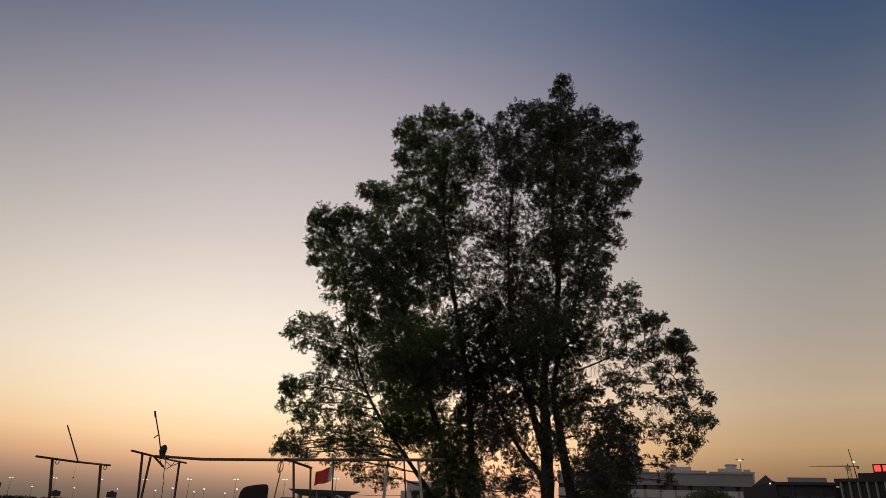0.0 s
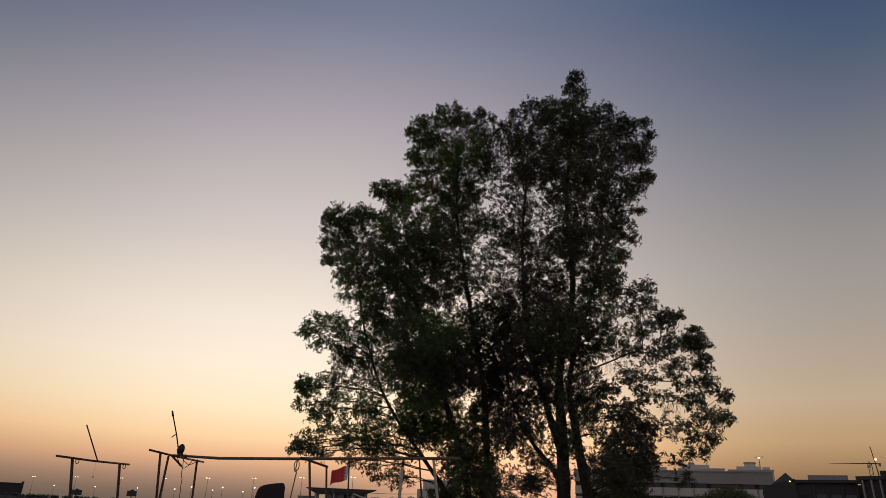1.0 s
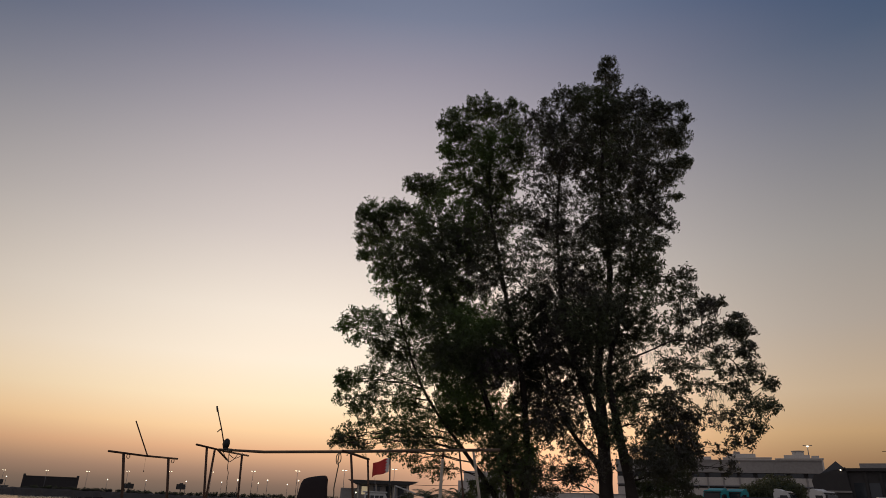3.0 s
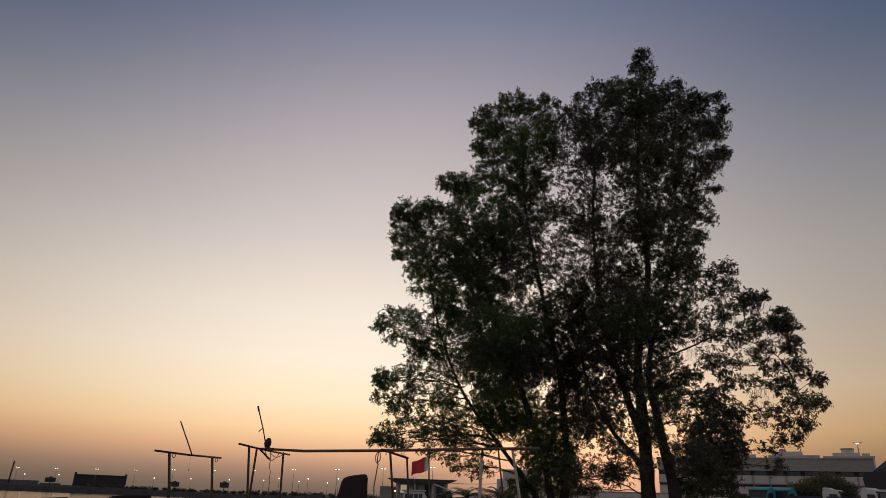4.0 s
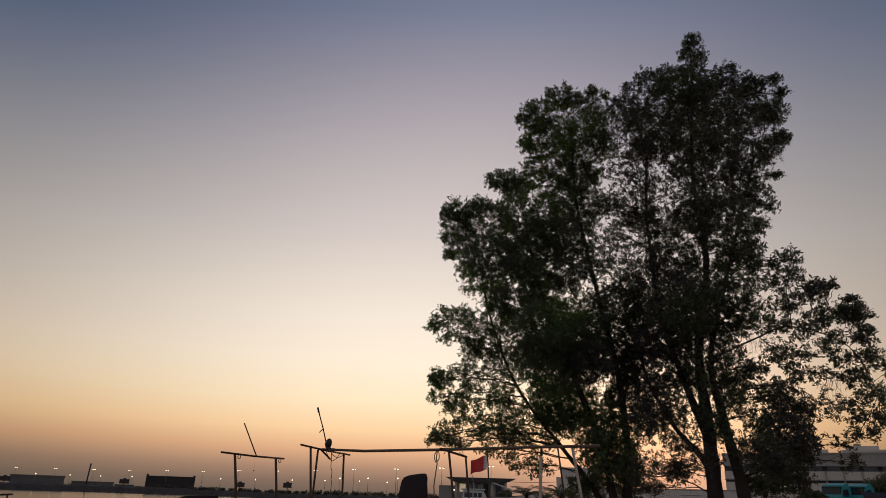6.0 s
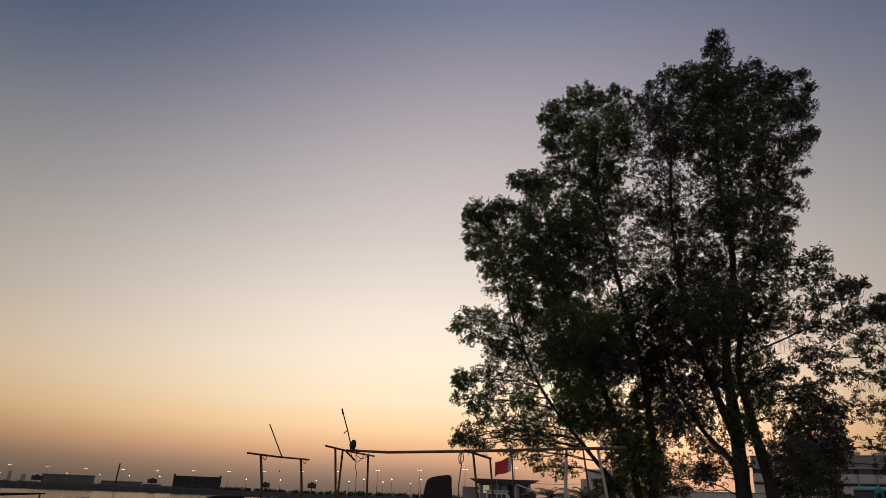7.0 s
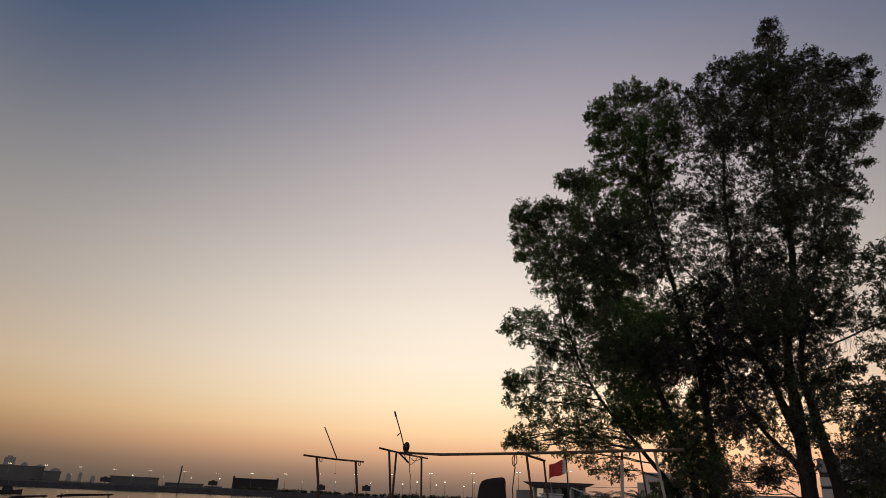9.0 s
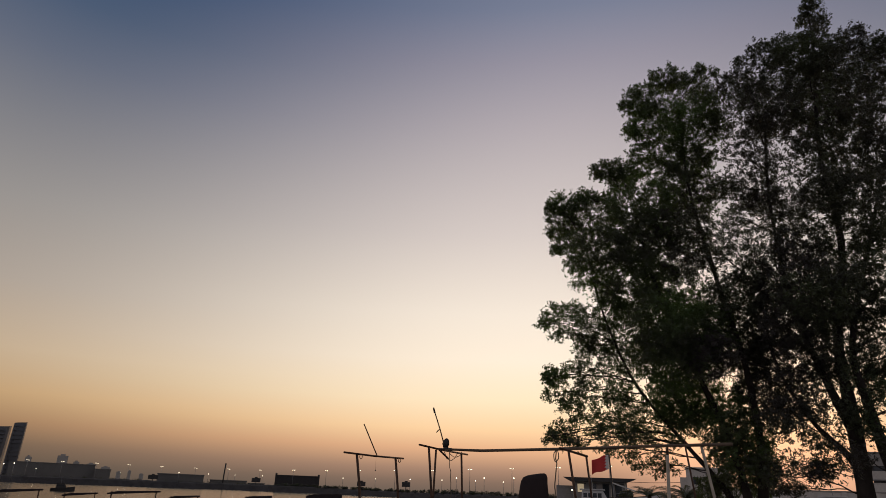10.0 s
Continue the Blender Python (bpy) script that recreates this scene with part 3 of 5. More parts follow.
bough(east, (3.89, 15.32, 2.96), 0.57, 0.50, 1.14, leaf=0.1, loose=0.65)
bough(east, (4.20, 15.52, 2.86), 0.33, 0.48, 0.76, leaf=0.1, loose=0.65)
bough(east, (3.24, 14.46, 2.53), 0.47, 0.47, 1.10)
bough(east, (4.33, 17.17, 2.30), 0.47, 0.42, 1.04, leaf=0.1, loose=0.65)
bough(east, (3.21, 16.14, 4.33), 0.41, 0.34, 0.70)
bough(east, (3.01, 15.63, 4.78), 0.41, 0.34, 0.60)
bough(east, (1.64, 15.68, 3.57), 0.40, 0.40, 0.45)
bough(east, (1.41, 15.91, 4.13), 0.54, 0.41, 0.55)
bough(east, (2.01, 16.30, 4.48), 0.42, 0.42, 0.60)
bough(east, (1.09, 15.53, 3.29), 0.46, 0.46, 0.80)
bough(east, (0.79, 17.35, 4.05), 0.59, 0.59, 1.00)
bough(east, (0.95, 17.28, 4.78), 0.67, 0.60, 0.95)
bough(east, (-0.09, 15.18, 4.64), 0.53, 0.53, 0.85)
bough(east, (1.70, 16.10, 2.34), 0.40, 0.33, 0.80)
bough(east, (1.75, 15.80, 2.82), 0.33, 0.20, 0.40)
bough(east, (1.17, 16.17, 1.96), 0.33, 0.20, 0.60)
bough(east, (2.93, 15.50, 3.83), 0.33, 0.33, 0.60)
bough(east, (3.14, 15.92, 2.13), 0.26, 0.26, 0.50)
bough(east, (3.58, 16.22, 2.03), 0.52, 0.26, 0.90)
bough(west, (-0.86, 17.17, 5.18), 1.12, 1.18, 0.50, loose=0.6)
bough(west, (-1.54, 16.12, 7.52), 1.11, 0.98, 0.45, loose=0.6)
bough(west, (-0.29, 16.69, 8.92), 1.10, 1.17, 0.30, loose=0.6)
bough(west, (-0.23, 17.00, 11.27), 0.91, 1.10, 0.30, loose=0.6)
bough(west, (0.20, 16.89, 2.87), 0.73, 0.86, 0.45, loose=0.6)
bough(west, (-0.24, 17.25, 3.80), 0.77, 0.77, 0.45, loose=0.6)
bough(east, (0.93, 16.75, 5.71), 1.29, 1.10, 0.50, loose=0.6)
bough(east, (2.26, 16.85, 5.46), 0.96, 1.28, 0.50, loose=0.6)
bough(east, (3.18, 15.25, 10.34), 1.17, 1.04, 0.40, loose=0.6)
bough(east, (2.99, 15.99, 7.98), 0.97, 1.10, 0.35, loose=0.6)
bough(east, (1.41, 16.07, 3.68), 0.83, 0.71, 0.32, loose=0.6)
bough(east, (1.02, 15.32, 7.09), 0.98, 0.74, 0.22, loose=0.6)
bough(east, (1.34, 15.21, 10.59), 0.66, 0.79, 0.35, loose=0.6)
bough(east, (3.25, 16.70, 4.43), 0.62, 0.56, 0.35, loose=0.6)
bough(east, (2.01, 16.97, 2.65), 0.73, 0.49, 0.25, loose=0.6)
bough(east, (1.76, 16.61, 9.24), 0.96, 0.82, 0.20, loose=0.6)
bough(east, (0.83, 15.77, 2.30), 0.56, 0.45, 0.40, loose=0.6)
bough(east, (1.96, 16.47, 6.57), 0.90, 0.77, 0.30, loose=0.6)
bough(east, (3.39, 15.94, 3.64), 0.47, 0.47, 0.30, loose=0.6)
bough(east, (3.00, 15.24, 2.81), 0.40, 0.38, 0.35, loose=0.6)
bough(east, (2.68, 15.62, 3.21), 0.34, 0.52, 0.30, loose=0.6)
bough(east, (1.97, 15.83, 3.34), 0.60, 0.60, 0.30, loose=0.6)
bough(east, (3.58, 15.76, 3.24), 0.39, 0.39, 0.60, loose=0.6)
bough(east, (5.05, 16.00, 4.35), 0.34, 0.41, 0.22, loose=0.6)
bough(east, (5.02, 15.93, 3.68), 0.33, 0.33, 0.30, loose=0.6)
bough(east, (4.05, 16.00, 5.01), 0.35, 0.28, 0.30, loose=0.6)
bough(east, (3.90, 14.93, 4.02), 0.32, 0.25, 0.50, loose=0.6)
bough(east, (2.36, 15.42, 4.33), 0.40, 0.66, 0.40, loose=0.6)
bough(east, (2.51, 15.48, 3.32), 0.32, 0.45, 0.35, loose=0.6)
bough(east, (2.20, 14.98, 2.54), 0.37, 0.31, 0.25, loose=0.6)
bough(east, (4.72, 14.91, 4.80), 0.32, 0.23, 0.35, loose=0.6)
bough(east, (3.38, 15.90, 5.47), 0.42, 0.31, 0.50, loose=0.6)
bough(east, (2.79, 16.08, 4.32), 0.34, 0.41, 0.40, loose=0.6)
bough(west, (-4.12, 16.30, 5.83), 0.21, 0.16, 0.60)
bough(west, (-3.96, 16.30, 4.48), 0.22, 0.32, 0.60)
bough(west, (-3.93, 16.30, 3.03), 0.22, 0.18, 0.60)
bough(west, (-3.80, 16.30, 6.27), 0.21, 0.13, 0.50)
bough(west, (-3.86, 16.30, 9.12), 0.21, 0.22, 0.75)
bough(west, (-3.80, 16.30, 8.40), 0.19, 0.22, 0.65)
bough(west, (-3.70, 16.30, 7.82), 0.20, 0.17, 0.65)
bough(west, (-4.09, 16.30, 2.92), 0.12, 0.10, 0.50)
bough(west, (-4.03, 16.30, 4.01), 0.17, 0.20, 0.50)
bough(east, (4.98, 15.90, 10.39), 0.34, 0.15, 0.70)
bough(east, (4.73, 15.90, 9.38), 0.21, 0.11, 0.60)
bough(west, (0.43, 16.30, 11.90), 0.41, 0.41, 0.50)
bough(west, (0.66, 16.30, 10.68), 0.40, 0.40, 0.45)
bough(east, (0.90, 15.90, 11.74), 0.35, 0.40, 0.45)
bare_twigs(east, (3.83, 15.95, 5.00), 0.30, 0.30, 26)
bare_twigs(east, (5.10, 15.95, 3.94), 0.21, 0.35, 20)
bare_twigs(east, (3.65, 15.95, 6.21), 0.20, 0.20, 14)
west.finish()
east.finish()


# ---- pipe frames, pole and gear by the water's edge ----
def ring(name, centre, radius, thick, mat, parent):
    pts = [Vector(centre) + Vector((0.2 * radius * math.cos(a), radius * math.cos(a), radius * math.sin(a))) for a in [2 * math.pi * k / 14 for k in range(15)]]
    return pipe(name, pts, thick, mat, parent, sides=5)


def small_frame():
    f = thing("pipe_frame", (-5.83, 10.83, 0), "rusty goal-shaped pipe frame with a leaning stick on top", "pipe frame", "pipe frames by the water")
    o = Vector((-5.83, 10.83, 0))

    def at(*p):
        return Vector(p) - o
    pipe("crossbar", [at(-5.985, 9.99, 2.205), at(-5.84, 10.8, 2.195), at(-5.68, 11.66, 2.205)], 0.016, STEEL, f)
    pipe("post", [at(-5.93, 10.33, 2.19), at(-5.86, 10.37, 1.7), at(-5.70, 10.44, 0.0)], 0.022, STEEL, f)
    pipe("post", [at(-5.725, 11.42, 2.19), at(-5.66, 11.44, 1.7), at(-5.52, 11.5, 0.0)], 0.022, STEEL, f)
    ring("ring", at(-5.885, 10.40, 2.16), 0.034, 0.006, STEEL, f)
    ring("ring", at(-5.68, 11.50, 2.16), 0.034, 0.006, STEEL, f)
    pipe("stick", [at(-5.78, 10.79, 2.20), at(-5.90, 10.71, 2.48), at(-6.01, 10.64, 2.735)], 0.0105, STEEL, f, "thin leaning iron stick")


def hanging_float():
    h = thing("fishing_float", (-5.80, 10.80, 1.955), "tiny dark float hanging on a thin line", "float")
    pipe("line", [(0.0, -0.01, 0.225), (0.0, 0.0, 0.0)], 0.0015, ROPE, h, sides=4)
    bm = bmesh.new()
    bmesh.ops.create_uvsphere(bm, u_segments=10, v_segments=8, radius=0.011)
    part("bob", bm, BLACK, h, smooth=True)


def big_frame():
    o = Vector((-4.70, 11.3, 0))
    f = thing("pipe_frame", o, "rusty pipe frame with three posts and a brace", "pipe frame", "pipe frames by the water")

    def at(*p):
        return Vector(p) - o
    pipe("crossbar", [at(-4.72, 10.25, 2.355), at(-4.70, 11.3, 2.335), at(-4.68, 12.42, 2.335)], 0.016, STEEL, f)
    pipe("post", [at(-4.71, 10.62, 2.34), at(-4.65, 10.65, 1.66), at(-4.55, 10.72, 0)], 0.019, STEEL, f)
    pipe("post", [at(-4.745, 11.02, 2.33), at(-4.77, 11.03, 1.62), at(-4.80, 11.06, 0)], 0.018, STEEL, f)
    pipe("post", [at(-4.695, 12.14, 2.32), at(-4.67, 12.15, 1.66), at(-4.60, 12.2, 0)], 0.019, STEEL, f)
    pipe("brace", [at(-4.71, 11.05, 2.34), at(-4.66, 11.40, 2.20)], 0.016, STEEL, f)
    pipe("stick", [at(-4.68, 11.29, 2.35), at(-4.78, 11.25, 2.7), at(-4.885, 11.2, 3.02)], 0.0105, STEEL, f, "thin upright iron stick with a capped end")
    pipe("cap", [at(-4.875, 11.2, 2.985), at(-4.88, 11.2, 3.0), at(-4.895, 11.19, 3.06), at(-4.90, 11.19, 3.075)], 0.019, BLACK, f, tip=0.013)
    pipe("hook", [at(-4.778, 11.25, 2.70), at(-4.81, 11.245, 2.68), at(-4.845, 11.235, 2.64)], 0.009, STEEL, f)


def far_frame():
    o = Vector((-2.2, 10.65, 0))
    f = thing("pipe_frame", o, "rusty two-post pipe frame under a long pole", "pipe frame", "pipe frames by the water")

    def at(*p):
        return Vector(p) - o
    pipe("crossbar", [at(-2.37, 10.2, 2.318), at(-2.31, 10.36, 2.303), at(-2.10, 10.95, 2.245)], 0.018, STEEL, f)
    pipe("post", [at(-2.28, 10.40, 2.295), at(-2.20, 10.42, 1.63), at(-2.05, 10.46, 0)], 0.018, STEEL, f)
    pipe("post", [at(-2.11, 10.92, 2.25), at(-2.055, 10.94, 1.63), at(-1.95, 11.0, 0)], 0.016, STEEL, f)


def long_pole():
    p = thing("long_pole", (-2.4, 10.72, 2.38), "long weathered timber pole lying across pipe frames", "pole")
    o = Vector((-2.4, 10.72, 2.38))
    pts = [Vector(q) - o for q in ((-4.95, 11.66, 2.383), (-4.0, 11.30, 2.338), (-2.4, 10.72, 2.34), (-1.0, 10.2, 2.355), (0.03, 9.87, 2.362))]
    v, f = [], []
    tube_into(v, f, pts, [0.020, 0.025, 0.024, 0.022, 0.024], 10)
    mesh_part("shaft", v, f, TIMBER, p)
    pipe("lashing", [pts[1].lerp(pts[2], 0.97) + Vector((0, 0, 0.002)), pts[2] + Vector((0.06, -0.02, 0.001))], 0.029, ROPE, p)
    pipe("lashing", [pts[0].lerp(pts[1], 0.22), pts[0].lerp(pts[1], 0.30)], 0.028, ROPE, p)


def work_lamp():
    w = thing("work_lamp", (-4.66, 11.27, 2.36), "black round work lamp standing on a pipe frame", "lamp")
    bm = bmesh.new()
    bmesh.ops.create_uvsphere(bm, u_segments=14, v_segments=10, radius=0.5, matrix=Matrix.LocRotScale((0.0, 0, 0.095), Euler((0, 0.12, 0)), (0.115, 0.105, 0.18)))
    part("housing", bm, BLACK, w, smooth=True)
    bm = bmesh.new()
    bmesh.ops.create_cone(bm, cap_ends=True, segments=12, radius1=0.05, radius2=0.045, depth=0.03, matrix=Matrix.Translation((0, 0, 0.013)))
    part("foot", bm, BLACK, w)
    pipe("bracket", [(-0.045, 0, 0.02), (-0.066, 0, 0.09), (-0.045, 0, 0.15)], 0.008, STEEL, w)


def hanging_ropes():
    r = tagged(new("hanging_wire"), "thin loose wire hanging in loops from a frame", "wire")
    r.matrix_basis = pose(-4.6, 11.3, 2.27)
    pipe("strand", sag((0, 0, 0.03), (0.03, 0.05, -0.72), 0.0, 12, 0.012, 3), 0.006, ROPE, r)
    pipe("loop", sag((-0.12, 0.0, 0.06), (0.12, 0.1, 0.05), 0.16, 12, 0.012, 5), 0.006, ROPE, r)
    pipe("loop", sag((-0.02, 0.0, 0.06), (0.2, 0.1, 0.05), 0.10, 12, 0.012, 6), 0.006, ROPE, r)
    k = tagged(new("rope"), "old rope with a small coil hanging from the pole", "rope")
    k.matrix_basis = pose(-2.555, 10.76, 2.335)
    pipe("strand", sag((0.01, 0, 0.0), (-0.04, 0.0, -0.85), 0.0, 12, 0.012, 8), 0.009, ROPE, k)
    coil = [Vector((0.0 + 0.04 * math.sin(a), 0.01 * math.cos(a), -0.10 + 0.085 * math.cos(a) + 0.01 * math.sin(3 * a))) for a in [0.35 * i for i in range(40)]]
    pipe("coil", coil, 0.008, ROPE, k, sides=5)


def cream_posts():
    a = thing("wooden_post", (-0.83, 10.17, 0), "pale painted upright post with a rounded top", "post", "pale posts under the pole")
    pipe("shaft", [(-0.05, 0.02, 0), (-0.02, 0, 1.7), (0, 0, 2.2), (0.005, 0, 2.24)], 0.026, CREAM, a, tip=0.021)
    pipe("tip", [(0.004, 0, 2.235), (0.01, 0, 2.32), (0.014, 0, 2.36)], 0.022, STEEL, a, tip=0.011)
    b = thing("wooden_post", (-0.1, 10.02, 0), "pale painted leaning post under the pole", "post", "pale posts under the pole")
    pipe("shaft", [(0.06, 0.02, 0), (-0.15, 0, 1.6), (-0.24, 0, 2.2), (-0.262, 0, 2.345)], 0.021, CREAM, b, tip=0.019)
    c = thing("iron_rod", (-0.46, 10.21, 0), "thin dark iron rod standing beside pale posts", "rod")
    pipe("shaft", [(0.12, 0, 0), (-0.06, 0, 1.8), (-0.12, -0.01, 2.36)], 0.013, STEEL, c)
    pipe("tip", [(-0.119, -0.01, 2.355), (-0.128, -0.01, 2.43)], 0.009, STEEL, c, tip=0.004)


def flag():
    f = thing("flag", (-1.86, 11.9, 0), "red flag with a white toothed band on a dark stick", "flag")
    pipe("stick", [(0, 0, 0), (-0.012, 0, 1.6), (-0.04, -0.02, 2.33)], 0.017, BLACK, f, tip=0.012)
    # cloth flies towards -x, hanging a little
    def cloth(u, v):
        x = -0.045 - 0.29 * u - 0.01 * v
        y = -0.02 + 0.035 * math.sin(5.5 * u + 1.2 * v) * u
        z = 2.325 - 0.235 * v - 0.065 * u * u - 0.03 * u + 0.012 * math.sin(7 * u + 2 * v)
        return (x, y, z)
    nu, nv, teeth = 16, 20, 5

    def band(v):
        return 0.13 + 0.13 * abs(((v * teeth) % 1.0) * 2 - 1)
    for name, mat, lab, lo, hi in (("white_band", WHITE_CLOTH, "white toothed band", lambda v: 0.0, band), ("red_field", RED, "red field", band, lambda v: 1.0)):
        vs, fs = [], []
        for j in range(nv + 1):
            v = j / nv
            for i in range(nu + 1):
                u = lo(v) + (hi(v) - lo(v)) * i / nu
                vs.append(cloth(u, v))
        for j in range(nv):
            for i in range(nu):
                a = j * (nu + 1) + i
                fs.append((a, a + 1, a + nu + 2, a + nu + 1))
        ob = mesh_part(name, vs, fs, mat, f, lab)
        so = ob.modifiers.new("thick", "SOLIDIFY")
        so.thickness = 0.002


def covered_console():
    c = thing("covered_console", (-3.16, 11.6, 0), "boat console under a dark peaked canvas cover", "boat cover", turn=15)
    bm = bmesh.new()
    levels = [(0.0, 0.30, 0.30, 0.0), (1.2, 0.275, 0.27, 0.0), (1.62, 0.252, 0.24, 0.003), (1.78, 0.236, 0.22, 0.010), (1.88, 0.222, 0.20, 0.018), (1.935, 0.198, 0.175, 0.028), (1.96, 0.15, 0.14, 0.045), (1.97, 0.07, 0.07, 0.06)]
    rings = []
    rnd = random.Random(4)
    for z, rx, ry, dx in levels:
        row = []
        for k in range(20):
            a = 2 * math.pi * k / 20
            ca, sa = math.cos(a), math.sin(a)
            q = 0.36
            x = rx * math.copysign(abs(ca) ** q, ca) * (1 + rnd.uniform(-0.025, 0.025))
            y = ry * math.copysign(abs(sa) ** q, sa) * (1 + rnd.uniform(-0.025, 0.025))
            tilt = 0.15 * (x + 0.1) * (z > 1.7)
            row.append(bm.verts.new((x + dx, y, z + tilt)))
        rings.append(row)
    for a, b in zip(rings, rings[1:]):
        for k in range(20):
            bm.faces.new((a[k], a[(k + 1) % 20], b[(k + 1) % 20], b[k]))
    bm.faces.new(rings[-1])
    bm.faces.new(rings[0])
    part("cover", bm, CANVAS, c, smooth=True)
    pipe("seam", [(0.245, -0.215, 1.2), (0.232, -0.205, 1.6), (0.222, -0.185, 1.8), (0.212, -0.165, 1.9)], 0.009, CANVAS, c, sides=6)
    pipe("strap", [(-0.3, -0.262, 1.3), (0.0, -0.275, 1.31), (0.3, -0.262, 1.3)], 0.012, BLACK, c, sides=6)


small_frame()
hanging_float()
big_frame()
far_frame()
long_pole()
work_lamp()
hanging_ropes()
cream_posts()
flag()
covered_console()


# ---- far shore ----
def leaf_clump(verts, faces, centre, rx, rz, n, rnd, size):
    for _ in range(n):
        d = Vector((rnd.gauss(0, 1), rnd.gauss(0, 1), rnd.gauss(0, 1))).normalized() * rnd.random() ** 0.4
        p = Vector(centre) + Vector((d.x * rx, d.y * rx, d.z * rz))
        a = Vector((rnd.gauss(0, 1), rnd.gauss(0, 1), rnd.gauss(0, 1))).normalized() * size * rnd.uniform(0.6, 1.3)
        b = a.cross(Vector((rnd.gauss(0, 1), rnd.gauss(0, 1), rnd.gauss(0, 1)))).normalized() * size * 0.35
        k = len(verts)
        verts += [p - a, p + b, p + a, p - b]
        faces.append((k, k + 1, k + 2, k + 3))


def far_shore():
    rnd = random.Random(21)
    v, f = [], []
    n = 150

    def crest(az):
        return 1.6 + shore_distance(az) * math.tan(radians(0.05 + 0.13 * smooth_step((az - 25) / 12)))
    for i in range(n + 1):
        az = 12 + 52 * i / n
        d, top = shore_distance(az), crest(az) + rnd.uniform(-0.25, 0.25)
        v += [bearing(az, d - 8 + rnd.uniform(-2, 2), -1.3), bearing(az, d - 1, top - 0.8), bearing(az, d + 4, top), bearing(az, d + 9, 0.5)]
    for i in range(n):
        a = 4 * i
        f += [(a, a + 4, a + 5, a + 1), (a + 1, a + 5, a + 6, a + 2), (a + 2, a + 6, a + 7, a + 3)]
    tagged(mesh_part("shore_bank", v, f, ROCK, smooth=False), "dark stony bank along the far shore", "bank", kind="structure")
    v, f = [], []
    for i in range(230):
        az = 12.5 + 23 * rnd.random()
        k = shore_distance(az) / 500
        h = rnd.uniform(0.5, 1.5) * k * (1.0 + 0.4 * (az < 24))
        leaf_clump(v, f, bearing(az, shore_distance(az) + rnd.uniform(2, 6), crest(az) + h * 0.4), rnd.uniform(0.8, 2.2) * k, h, 80, rnd, 0.5 * k)
    for i in range(50):
        az = rnd.uniform(33, 56)
        leaf_clump(v, f, bearing(az, shore_distance(az) + rnd.uniform(2, 6), crest(az) + 0.2), rnd.uniform(1, 2), 0.6, 30, rnd, 0.3)
    tagged(mesh_part("shrubs", v, f, LEAF_DARK, smooth=False), "low dark shrubs dotted along the far bank", "shrubs", kind="stuff")


def shed(az0, az1, d, top_el, mat, label, ribs=0, horns=False):
    w = d * radians(az0 - az1)
    h = 1.6 + d * math.tan(radians(top_el)) - 0.9
    s = thing("shed", bearing((az0 + az1) / 2, d, 0.9), label, "shed", "sheds on the far shore", turn=(az0 + az1) / 2)
    part("wall", box(-w / 2, 0, -0.9, w / 2, 18, h - 0.6), mat, s)
    part("roof", box(-w / 2 - 0.3, -0.3, h - 0.6, w / 2 + 0.3, 18.3, h), mat, s)
    for k in range(ribs):
        x = -w / 2 + w * (k + 0.5) / ribs
        part("rib", box(x - 0.12, -0.14, 0, x + 0.12, 0, h - 0.7), mat, s)
    if horns:
        part("pier", box(-w / 2 - 0.3, -0.5, -0.9, -w / 2 + 1.0, 1, h + 1.0), mat, s)
        part("pier", box(w / 2 - 1.0, -0.5, -0.9, w / 2 + 0.3, 1, h + 0.9), mat, s)
    return s


def street_lamp(height, arms):
    s = new("street_lamp")
    tagged(s, "tall street lamp with a lit head" if arms else "small lit lamp on a thin pole", "street lamp", "lit lamps along the far road")
    pipe("pole", [(0, 0, 0), (0, 0, height * 0.6), (0, 0, height)], 0.13, GALV, s, tip=0.07, sides=7)
    if arms:
        pipe("arm", [(-0.85, 0, height + 0.1), (0, 0, height - 0.1), (0.85, 0, height + 0.1)], 0.06, GALV, s, sides=6)
        for x in (-0.6, 0.6):
            part("lamp_head", box(x - 0.4, -0.2, height, x + 0.4, 0.2, height + 0.14, 0.04), GALV, s)
            part("lens", box(x - 0.36, -0.2, height - 0.16, x + 0.36, 0.2, height - 0.004, 0.05), LAMP_GLOW, s, "lit lens")
    else:
        bm = bmesh.new()
        bmesh.ops.create_icosphere(bm, subdivisions=2, radius=0.27, matrix=Matrix.Translation((0, 0, height)))
        part("lens", bm, LAMP_GLOW, s, "lit globe")
    return s


